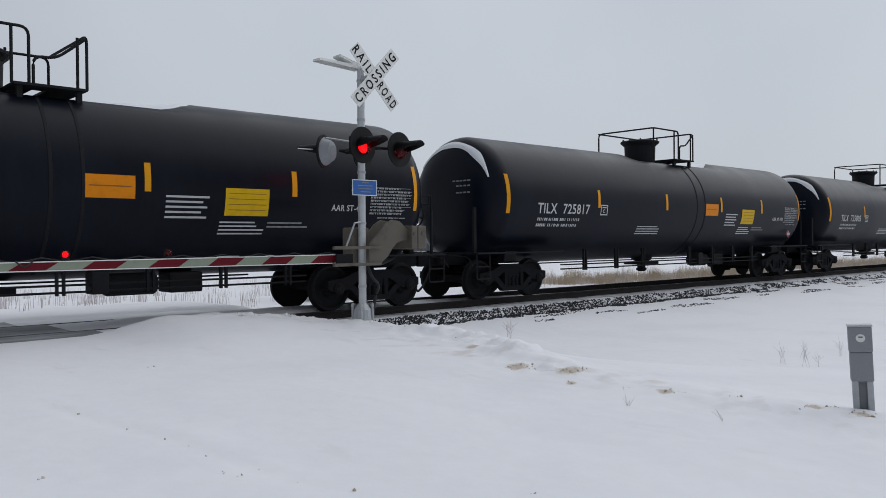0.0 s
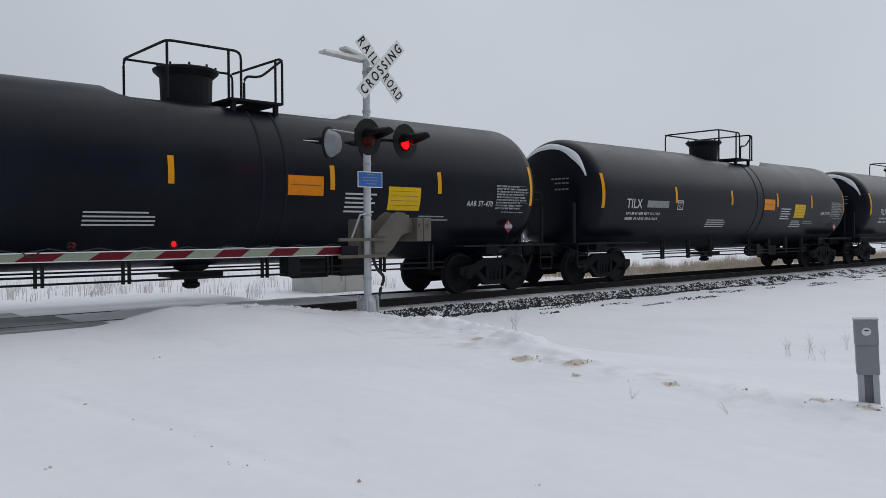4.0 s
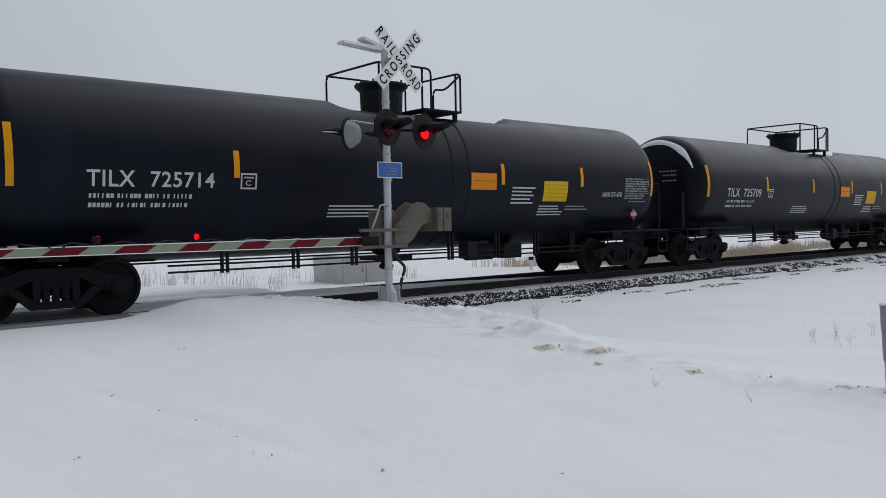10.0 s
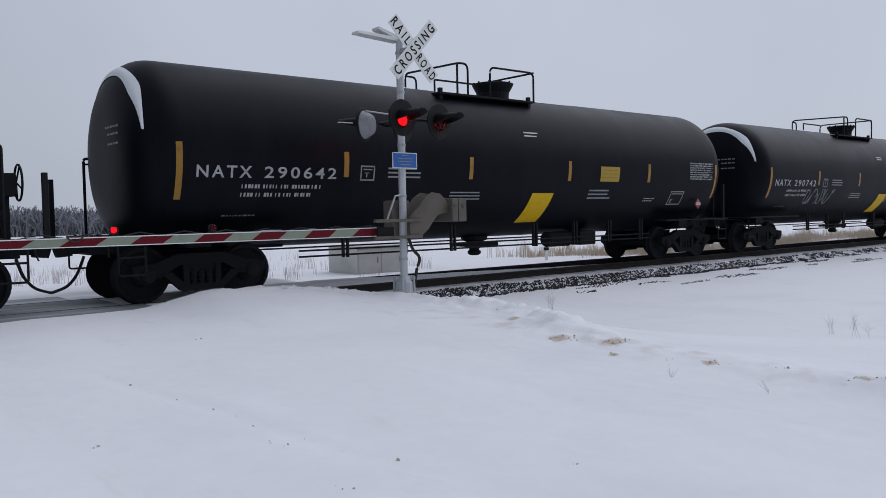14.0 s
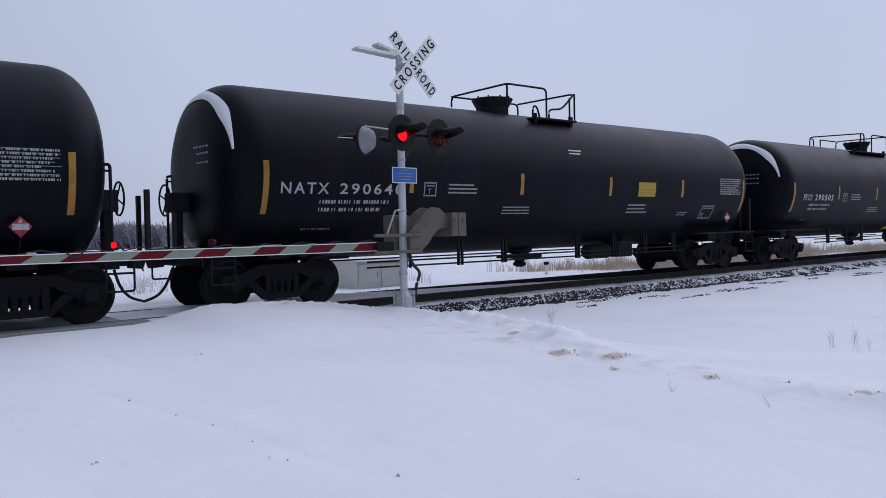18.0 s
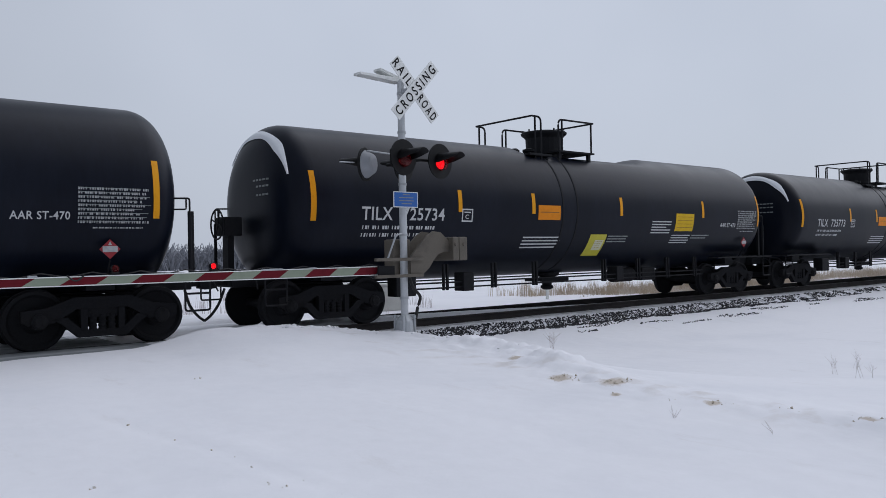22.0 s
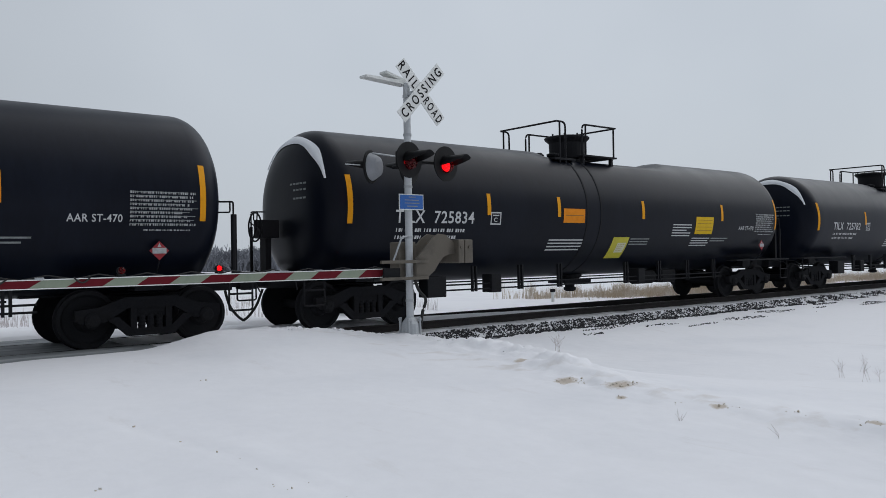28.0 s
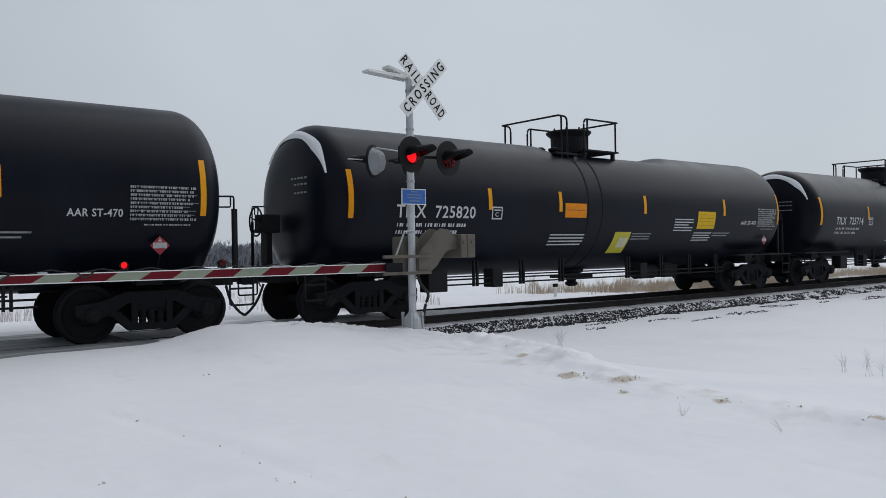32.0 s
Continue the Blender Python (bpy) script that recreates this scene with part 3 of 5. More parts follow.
def sideframe(y):
    bm = B()
    s = 1 if y > 0 else -1
    y0, y1 = y - 0.07, y + 0.07
    slab(bm, [(-1.16, 0.62), (-0.80, 0.66), (-0.42, 0.80), (0.42, 0.80), (0.80, 0.66), (1.16, 0.62), (1.16, 0.46), (1.06, 0.40), (0.72, 0.42), (0.38, 0.62), (-0.38, 0.62), (-0.72, 0.42), (-1.06, 0.40), (-1.16, 0.46)], y0, y1)
    slab(bm, [(-0.74, 0.48), (-0.60, 0.40), (-0.36, 0.18), (0.36, 0.18), (0.60, 0.40), (0.74, 0.48), (0.52, 0.50), (0.30, 0.29), (-0.30, 0.29), (-0.52, 0.50)], y0, y1)
    for x in (-0.28, 0.28):
        box(bm, x - 0.05, x + 0.05, y0, y1, 0.28, 0.63)
    return bm


def springs(y):
    bm = B()
    for x in (-0.14, 0.0, 0.14):
        lathe_at(bm, x, y, [(0.29 + 0.03 * i, 0.055 if i % 2 else 0.066) for i in range(9)])
    return bm


def lathe_at(bm, x, y, prof, axis="z", sides=10, z=0.0):
    return lathe(bm, prof, axis, sides, at=(x, y, z))


def wheelset_mesh():
    bm = B()
    for s in (-1, 1):
        p = [(0.67, 0.10), (0.69, 0.30), (0.68, 0.40), (0.675, 0.483), (0.70, 0.483), (0.715, 0.460), (0.80, 0.452), (0.81, 0.40), (0.76, 0.36), (0.74, 0.20), (0.83, 0.15), (0.84, 0.10)]
        lathe(bm, [(s * a, r) for a, r in (p if s > 0 else p[::-1])], "y", 28)
        cap = [(0.90, 0.09), (0.90, 0.12), (1.10, 0.12), (1.12, 0.085), (1.135, 0.085), (1.135, 0.01)]
        lathe(bm, [(s * a, r) for a, r in (cap if s > 0 else cap[::-1])], "y", 12)
        for k in range(3):
            a = k * math.tau / 3
            lathe(bm, [(s * 1.13, 0.02), (s * 1.15, 0.02)][::s], "y", 6, at=(0.055 * math.cos(a), 0, 0.055 * math.sin(a)))
    lathe(bm, [(-0.9, 0.085), (0.9, 0.085)], "y", 12)
    return bm


def hoop(bm, pts, r=0.024):
    tube(bm, pts, r, 7)


def rounded(pts, r=0.16, n=4):
    """A line of points with its inner corners rounded."""
    out = [Vector(pts[0])]
    for a, b, c in zip(pts, pts[1:], pts[2:]):
        a, b, c = Vector(a), Vector(b), Vector(c)
        p, q = b + (a - b).normalized() * min(r, (a - b).length / 2), b + (c - b).normalized() * min(r, (c - b).length / 2)
        for i in range(n + 1):
            t = i / n
            out.append(p * (1 - t) ** 2 + b * 2 * t * (1 - t) + q * t * t)
    return out + [Vector(pts[-1])]


WHEEL = wheelset_mesh()
WHEEL = mesh_of("wheelset", WHEEL, M["wheel"], smooth=False)
FRAMES = {s: mesh_of("sideframe", sideframe(s * 1.0), M["truck"]) for s in (-1, 1)}
SPRINGS = {s: mesh_of("spring_set", springs(s * 1.0), M["truck"]) for s in (-1, 1)}


def tank_car(kind, dome_left=False, brake_end=-1):
    K = KINDS[kind]
    R, zc = K["R"], K["zc"]
    TC = 7.12 if kind == "B" else 7.0
    rng = random.Random({"A": 11, "B": 12, "C": 13}[kind])
    car = thing("tank_car", "", "tank car", group="tank cars of the train")
    paint = M["tank_old" if kind == "B" else "tank"]
    part("tank", tank_shell(K, kind), paint, car, smooth=True)
    part("snow_crescent", crescent(K), M["snow"], car, "arc of white snow on the tank head", smooth=True)
    if kind == "A":
        bm = B()
        rows = []
        for i in range(9):
            x = 1.6 + 2.0 * i / 8
            w = 0.55 * math.sin(math.pi * (0.08 + 0.84 * i / 8))
            z = zc + R - 0.255 * (1 - smoothstep(2.6, 3.55, x))
            deep = 0.16 * math.sin(math.pi * (0.15 + 0.8 * i / 8)) ** 0.6 * (1 - smoothstep(2.9, 3.6, x))
            rows.append([bm.verts.new((x, w * u, z + (deep + 0.02) * (1 - u * u) ** 0.5 - 0.015)) for u in (-1, -0.6, 0, 0.6, 1)])
        for a, b in zip(rows, rows[1:]):
            for j in range(4):
                bm.faces.new((a[j], b[j], b[j + 1], a[j + 1]))
        part("snow_patch", bm, M["snow"], car, "white snow lying in the step of the jacket", smooth=True)
    bm = B()
    for i, (w, z) in enumerate(((0.50, 0.42), (0.42, 0.30), (0.36, 0.14))):
        for k in range(int(w / 0.09)):
            y = -0.80 + k * 0.12
            vs = []
            for yy, zz in ((y, z), (y + 0.09, z), (y + 0.09, z + 0.035), (y, z + 0.035)):
                q = min(0.98, math.hypot(yy, zz) / R)
                vs.append(bm.verts.new((head_x(q, K) - 0.008, yy, zc + zz)))
            bm.faces.new(vs[::-1])
    tagged(part("head_stencil", bm, M["grey_ink"], car), kind="stuff")
    # steel straps round the jacket beside the platform
    for x in {"A": (0.66, 1.12), "B": (), "C": (-1.05, -0.55)}[kind]:
        bm = B()
        rows = []
        for i in range(29):
            a = radians(54 - 122 * i / 28)
            rows.append([bm.verts.new((x + dx, -(R + up) * math.cos(a), zc + (R + up) * math.sin(a))) for dx, up in ((-0.028, 0.001), (-0.024, 0.008), (0.024, 0.008), (0.028, 0.001))])
        for a, b in zip(rows, rows[1:]):
            for j in range(3):
                bm.faces.new((a[j], b[j], b[j + 1], a[j + 1]))
        part("jacket_strap", bm, M["steel"], car, "dark steel strap round the tank jacket")
    # yellow edge markers
    for i, x in enumerate(K["stripes"]):
        tall = i in (0, 5)
        c = K["end"] if tall else K["mid"]
        h = 0.457 if tall else 0.229
        part("reflector_strip", decal(B(), x - 0.052, x + 0.052, c - h, c + h, K), M["yellow_old" if kind == "B" else "yellow"], car, "tall yellow reflective strip" if tall else "short yellow reflective strip")

    def lines(x0, x1, z0, z1, rows, mat="white", words=True, fill=0.4, name="stencil_block"):
        tagged(part(name, stencil(B(), x0, x1, z0, z1, rows, K, rng, words, fill), M[mat], car), kind="stuff")

    def patch(name, x0, x1, z0, z1, mat, label, lean=0.0, bars=0):
        p = part(name, decal(B(), x0, x1, z0, z1, K, 0, 0.007, lean, 2), M[mat], car, label)
        if bars:
            bm = B()
            h = (z1 - z0) / (bars + 1)
            for i in range(bars):
                z = z0 + h * (i + 1)
                decal(bm, x0 + 0.06 + lean * (i + 1) / (bars + 1), x1 - 0.06 + lean * (i + 1) / (bars + 1), z, z + (0.016 if bars < 3 else 0.010), K, 0, 0.011)
            tagged(part("small_print", bm, M["ink_brown"], p), kind="stuff")

    def frame_box(x0, x1, z0, z1, glyph):
        bm = B()
        t = 0.028
        decal(bm, x0, x1, z0, z0 + t, K)
        decal(bm, x0, x1, z1 - t, z1, K)
        decal(bm, x0, x0 + t, z0 + t, z1 - t, K)
        decal(bm, x1 - t, x1, z0 + t, z1 - t, K)
        decal(bm, x0 + 0.06, x1 - 0.06, z1 - 0.085, z1 - 0.06, K)
        ink = M["grey_ink" if kind == "B" else "white"]
        f = part("stencil_frame", bm, ink, car)
        part("letter", text_on_shell(glyph, x0 + 0.09, z0 + 0.06, 0.09, 0.10, K, ink), None, f)

    if kind == "B":
        lines(-6.60, -4.95, 1.78, 1.86, 1, "white_old", fill=0.8)
        lines(-6.60, -5.0, 1.64, 1.72, 1, "white_old", fill=0.8)
        frame_box(-4.25, -3.93, 1.94, 2.22, "T")
        lines(-3.62, -2.80, 1.98, 2.22, 3, "grey_ink", words=False)
        lines(-1.99, -1.1, 1.56, 1.76, 3, "grey_ink", words=False)
        lines(0.17, 0.62, 2.95, 3.10, 2, words=False)
        lines(2.35, 3.3, 1.56, 1.83, 3, "grey_ink", words=False)
        patch("warning_panel", 2.67, 3.39, 2.0, 2.36, "yellow_dull", "faded yellow warning panel", bars=3)
        lines(6.42, 7.55, 2.08, 2.56, 8, "white_old", fill=0.6, name="data_panel")
        lines(6.42, 7.57, 2.09, 2.57, 8, "grey_ink", words=False, fill=0.16, name="data_panel")
        frame_box(5.7, 6.3, 1.42, 1.78, "E")
        lines(-6.85, -6.1, 1.3, 1.36, 1, "grey_ink")
        lines(4.6, 5.1, 1.5, 1.62, 2)
    else:
        lines(-6.62, -4.82, 1.76, 1.84, 1, "white", fill=0.85)
        lines(-6.62, -4.9, 1.62, 1.70, 1, "white", fill=0.85)
        frame_box(-4.17, -3.87, 1.93, 2.20, "C")
        if kind == "A":
            lines(-2.35, -1.2, 1.42, 1.68, 4, words=False)
            patch("warning_panel", 1.14, 1.90, 2.0, 2.36, "orange", "orange warning panel", bars=1)
            lines(2.4, 3.15, 1.68, 2.1, 5, words=False)
        else:
            lines(-2.26, -1.0, 1.34, 1.64, 4, words=False)
            patch("warning_panel", -1.89, -1.15, 2.0, 2.33, "orange", "orange warning panel", bars=1)
            own = part("owner_panel", decal(B(), 0.04, 0.66, 1.15, 1.67, K, 0, 0.007, 0.0, 2), M["lime"], car, "lime yellow panel with a pale block of writing")
            part("pale_block", decal(B(), 0.27, 0.60, 1.29, 1.53, K, 0, 0.011, 0.0, 2), M["pale"], own, "pale block of writing")
            tagged(part("small_print", stencil(B(), 0.30, 0.58, 1.32, 1.52, 4, dict(K, R=K["R"] + 0.007), rng, True, 0.35), M["yellow_dull"], own), kind="stuff")
            lines(0.72, 1.5, 1.46, 1.66, 3, "grey_ink", words=False)
            lines(2.4, 3.25, 1.68, 2.04, 5, words=False)
        patch("warning_panel", 3.44, 4.28, 1.76, 2.23, "sign_yellow", "yellow warning panel", bars=4)
        lines(3.38, 4.25, 1.42, 1.68, 4, words=False)
        lines(4.3, 5.2, 1.54, 1.68, 2, "grey_ink", words=False)
        part("standard_mark", text_on_shell("AAR ST-470", 5.62, 1.88, 0.12, 0.8, K, M["white"]), None, car)
        lines(6.53, 7.58, 1.82, 2.38, 9, "white_old", fill=0.6, name="data_panel")
        lines(6.53, 7.60, 1.83, 2.39, 9, "grey_ink", words=False, fill=0.16, name="data_panel")
        lines(6.75, 7.5, 1.74, 1.79, 1, "white")
    # hazard placard in its holder, low at the end
    py = -math.sqrt(R * R - (1.62 - zc) ** 2) - 0.03
    plac = part("placard", slab(B(), [(7.0, 1.29), (7.155, 1.44), (7.0, 1.59), (6.845, 1.44)], py - 0.015, py), M["placard_red"], car, "red diamond placard with a white panel")
    part("placard_panel", slab(B(), [(6.89, 1.395), (7.11, 1.395), (7.11, 1.485), (6.89, 1.485)], py - 0.021, py - 0.016), M["white_old"], plac)
    part("placard_symbol", slab(B(), [(6.97, 1.50), (7.03, 1.50), (7.0, 1.56)], py - 0.021, py - 0.016), M["white_old"], plac)
    bm = B()
    tube(bm, [(7.0, py + 0.012, 1.5), (7.0, py + 0.012, 1.25), (7.0, -1.25, 1.0)], 0.012)
    part("placard_holder", bm, M["steel"], car)
    for sx in (-1, 1):
        # stub sill, saddle, end walkway, end rail, coupler, hose
        bm = B()
        box(bm, *sorted((sx * 5.2, sx * 8.72)), -0.33, 0.33, 0.72, 1.02, 0.02)
        part("stub_sill", bm, M["steel"], car)
        bm = B()
        slab(bm, [(sx * TC - 0.22, 0.80), (sx * TC + 0.22, 0.80), (sx * TC + 0.16, 1.30), (sx * TC - 0.16, 1.30)], -0.95, 0.95)
        part("saddle", bm, M["steel"], car)
        bm = B()
        for s in (-1, 1):
            box(bm, *sorted((sx * 5.6, sx * 8.62)), *sorted((s * 1.12, s * 1.46)), 0.985, 1.02, 0.006)
            box(bm, *sorted((sx * 8.40, sx * 8.62)), *sorted((s * 0.33, s * 1.12)), 0.985, 1.02, 0.006)
        part("end_walkway", bm, M["steel"], car)
        for s in (-1, 1):
            if s == sx:  # one rail at each end, on opposite sides
                continue
            bm = B()
            if kind == "B":
                hoop(bm, rounded([(sx * 8.36, s * 1.14, 1.0), (sx * 8.36, s * 1.14, 2.40), (sx * 8.05, s * 1.02, 2.40)], 0.05), 0.026)
                hoop(bm, [(sx * 8.36, s * 1.14, 2.30), (sx * 8.12, s * 1.05, 2.30)], 0.018)
            else:
                tube(bm, [(sx * 8.30, s * 1.34, 1.0), (sx * 8.30, s * 1.34, 1.95)], 0.034, 8)
                hoop(bm, rounded([(sx * 8.30, s * 1.34, 1.9), (sx * 8.30, s * 1.34, 2.26), (sx * 8.00, s * 1.20, 2.26)], 0.04), 0.016)
                hoop(bm, rounded([(sx * 8.00, s * 1.20, 2.08), (sx * 8.25, s * 1.32, 2.08), (sx * 8.25, s * 1.32, 2.26)], 0.03), 0.014)
            part("end_rail", bm, M["steel"], car)
        for s in (-1, 1):
            bm = B()
            hoop(bm, rounded([(sx * 8.60, s * 1.40, 1.0), (sx * 8.60, s * 1.40, 0.42), (sx * 8.18, s * 1.40, 0.42), (sx * 8.18, s * 1.40, 1.0)], 0.05), 0.018)
            hoop(bm, [(sx * 8.60, s * 1.40, 0.70), (sx * 8.18, s * 1.40, 0.70)], 0.018)
            part("sill_step", bm, M["steel"], car)
        if kind == "B":
            # a stake on a bracket at each end, on opposite sides
            y = -sx * 1.10
            stake = part("end_post", box(B(), sx * 8.93 - 0.040, sx * 8.93 + 0.040, y - 0.04, y + 0.04, 0.96, 2.02, 0.008), M["steel"], car)
            part("post_bracket", box(B(), *sorted((sx * 8.40, sx * 8.97)), y - 0.05, y + 0.05, 0.94, 0.984, 0.006), M["steel"], stake)
        elif sx != brake_end:
            for y in (-1.13, 1.13):
                part("end_post", box(B(), sx * 8.40 - 0.045, sx * 8.40 + 0.045, y - 0.03, y + 0.03, 1.0, 2.06, 0.008), M["steel"], car)
        bm = B()
        box(bm, *sorted((sx * 8.70, sx * 8.98)), -0.10, 0.10, 0.76, 0.98, 0.02)
        slab(bm, [(sx * 8.94, 0.72), (sx * 9.16, 0.70), (sx * 9.22, 0.88), (sx * 9.10, 1.03), (sx * 8.94, 1.0)][::sx], -0.17, 0.02)
        part("coupler", bm, M["truck"], car)
        bm = B()
        tube(bm, rounded([(sx * 8.72, 0.0, 0.70), (sx * 8.82, 0.04, 0.40), (sx * 8.98, 0.04, 0.20), (sx * HALF[kind], 0.04, 0.12)], 0.12), 0.026)
        part("air_hose", bm, M["rubber"], car)
        bm = B()
        tube(bm, rounded([(sx * 8.86, 0.0, 1.06), (sx * 8.80, -0.5, 0.98), (sx * 8.70, -1.25, 0.92), (sx * 8.74, -1.40, 0.72)], 0.1), 0.014, 5)
        part("uncoupling_lever", bm, M["steel"], car)
        # truck
        truck = part("truck", box(box(B(), -0.24, 0.24, -1.04, 1.04, 0.48, 0.72, 0.03), -0.30, 0.30, -0.30, 0.30, 0.70, 0.80, 0.02), M["truck"], car)
        truck.matrix_basis = pose(sx * TC, 0, RAIL_Z)
        for s in (-1, 1):
            part("sideframe", FRAMES[s], None, truck)
            tagged(part("spring_set", SPRINGS[s], None, truck), kind="stuff")
        for wx in (-0.914, 0.914):
            w = part("wheelset", WHEEL, None, truck)
            w.matrix_basis = pose(wx, 0, 0.457)
        bm = B()
        for wx in (-0.38, 0.38):
            box(bm, wx - 0.09, wx + 0.09, -0.72, 0.72, 0.28, 0.58)
            for s in (-1, 1):
                box(bm, wx - 0.10, wx + 0.10, s * 0.74 - 0.05, s * 0.74 + 0.05, 0.30, 0.56)
        part("brake_beam", bm, M["truck"], truck)
    # hand brake
    e = brake_end
    by = -0.30 if e > 0 else 0.25
    bm = B()
    ring = [(0.018 * math.cos(k * math.tau / 6), 0.28 + 0.018 * math.sin(k * math.tau / 6)) for k in range(7)]
    lathe(bm, ring, "x", 22, closed=False, at=(e * 8.74, by, 1.90))
    for k in range(4):
        a = k * math.tau / 4 + 0.4
        tube(bm, [(e * 8.71, by, 1.90), (e * 8.74, by + 0.28 * math.cos(a), 1.90 + 0.28 * math.sin(a))], 0.014, 5)
    body = box(B(), *sorted((e * 8.68, e * 8.32)), by - 0.20, by + 0.20, 1.68, 2.04, 0.03)
    box(body, *sorted((e * 8.58, e * 8.46)), by - 0.12, by + 0.12, 1.0, 1.70)
    brake = part("hand_brake", body, M["steel"], car)
    part("brake_wheel", bm, M["steel"], brake)
    # pipes and hangers under the tank
    bm = B()
    for z, y in ((0.66, -1.12), (0.55, -1.12), (0.62, 1.12)):
        tube(bm, [(-5.3, y, z), (5.3, y, z)], 0.020)
    part("train_line", bm, M["steel"], car)
    for x in (-4.3, -2.9, -1.6, 0.9, 2.3, 3.6, 4.9):
        bm = B()
        for s in (-0.05, 0.05):
            box(bm, x + s - 0.02, x + s + 0.02, -1.15, -1.09, 0.50, 1.05)
        part("hanger", bm, M["steel"], car)
    bm = B()
    lathe_at(bm, 0, 0, [(0.30, 0.09), (0.34, 0.16), (0.40, 0.16), (0.42, 0.12), (0.60, 0.14), (0.66, 0.30), (0.80, 0.34)], sides=14)
    box(bm, -0.5, 0.5, -0.30, 0.30, 0.52, 0.60, 0.01)
    part("bottom_outlet", bm, M["steel"], car)
    bm = B()
    box(bm, 2.7, 3.3, -0.95, -0.45, 0.45, 0.80, 0.04)
    lathe_at(bm, 0, -0.7, [(1.7, 0.17), (1.74, 0.19), (2.5, 0.19), (2.54, 0.17)], "x", 14, 0.62)
    part("brake_reservoir", bm, M["steel"], car)
    for xa, xb, za in () if kind == "B" else ((1.35, 1.62, 0.50),) if kind == "A" else ((-5.62, -5.12, 0.42), (-3.84, -3.54, 0.46), (1.35, 1.62, 0.50)):
        part("equipment_box", box(B(), xa, xb, -1.18, -0.86, za, 0.86, 0.02), M["steel"], car)
    # fittings housing on top, walkway plates and guard rails
    top = zc + R - (0.0 if kind == "B" else 0.035)
    low = top - 0.2
    if kind == "B":
        bm = B()
        c = -0.83 if dome_left else 0.68
        lathe_at(bm, c, 0, [(low, 0.37), (top + 0.12, 0.39), (top + 0.28, 0.48), (top + 0.33, 0.50), (top + 0.345, 0.47), (top + 0.37, 0.3)], sides=24)
        H = top + 0.50
        x0, x1 = (-1.75, 1.06) if dome_left else (-1.80, 1.06)
    else:
        bm = B()
        c = -0.05 if kind == "A" else -0.02
        lathe_at(bm, c, 0, [(low, 0.45), (top + 0.36, 0.47), (top + 0.46, 0.58), (top + 0.50, 0.59), (top + 0.525, 0.55), (top + 0.555, 0.36), (top + 0.565, 0.1)], sides=24)
        H = top + 0.78
        x0, x1 = (-0.82, 1.38) if kind == "A" else (-1.46, 0.74)
    dome = part("fittings_housing", bm, M["steel"], car)
    bm = B()
    for k in range(10):
        a = k * math.tau / 10
        lathe_at(bm, c + (0.45 if kind == "B" else 0.53) * math.cos(a), (0.45 if kind == "B" else 0.53) * math.sin(a), [(top + (0.33 if kind == "B" else 0.52), 0.022), (top + (0.375 if kind == "B" else 0.57), 0.022)], sides=6)
    tagged(part("bolts", bm, M["steel"], dome), kind="stuff")
    bm = B()
    start = 0.32 if kind == "A" else -0.55 if kind == "C" else -0.40 if dome_left and kind == "B" else x0
    drop = 0.10 if kind == "B" else 0.0
    for y0, y1 in ((-1.02, -0.62), (0.62, 1.02)):
        box(bm, start, x1, y0, y1, top - 0.10 - drop, top - 0.06 - drop)
    for xa, xb in ((start, start + 0.35), (x1 - 0.5, x1)):
        box(bm, xa, xb, -0.62, 0.62, top - 0.10 - drop, top - 0.06 - drop)
    for x in (start + 0.1, x1 - 0.1):
        for y in (-0.9, 0.9):
            box(bm, x - 0.04, x + 0.04, y - 0.04, y + 0.04, top - 0.45, top - 0.06)
    part("top_walkway", bm, M["steel"], car)
    if kind == "C":
        for s in (-1, 1):
            part("step_plate", box(B(), x0 - 0.12, x0 + 0.62, *sorted((s * 1.02, s * 0.70)), top - 0.24, top - 0.19, 0.006), M["steel"], car)
        bm = B()
        lathe_at(bm, -0.92, -0.35, [(low - 0.05, 0.12), (low + 0.10, 0.12), (low + 0.14, 0.17), (low + 0.19, 0.17), (low + 0.22, 0.05)], sides=12)
        lathe_at(bm, -1.22, -0.15, [(low - 0.05, 0.10), (low + 0.12, 0.10), (low + 0.16, 0.13), (low + 0.22, 0.06)], sides=12)
        part("valve_group", bm, M["steel"], car)
    f = top - 0.08 - drop
    rails = []
    if kind == "C":
        H = top + 0.69
        for y in (-0.98, 0.98):
            rails.append([(x0, y, H), (x0 + 0.30, y, H), (x0 + 0.30, y, f - 0.26)])
            rails.append([(x0 + 0.10, y, f - 0.26), (x0 + 0.10, y, H)])
            rails.append([(-0.55, y, f), (-0.55, y, H), (x1, y, H)])
            rails.append([(-0.42, y, f), (-0.42, y, H)])
            rails.append([(x1 - 0.08, y, f), (x1 - 0.08, y, H)])
        rails.append([(x0, -0.98, H), (x0, 0.98, H)])
        rails.append([(x1, -0.98, H), (x1, 0.98, H)])
    elif kind == "A":
        rails.append([(x0, 0.98, f), (x0, 0.98, H), (x0, -0.98, H), (0.54, -0.98, H), (0.54, -0.98, f)])
        rails.append([(x0, 0.98, H), (x1, 0.98, H), (x1, 0.98, f)])
        rails.append([(0.30, -0.98, f), (0.30, -0.98, H)])
        rails.append([(x0, -0.98, f - 0.1), (x0, -0.98, H)])
        rails.append([(x1, 0.98, H), (x1, -0.98, H), (x1, -0.98, f)])
        rails.append([(0.60, -0.98, f), (0.60, -0.98, H - 0.42), (0.92, -0.98, H - 0.42), (x1, -0.98, H - 0.04)])
        rails.append([(x1 - 0.14, -0.98, f), (x1 - 0.14, -0.98, H - 0.05)])
    elif dome_left:
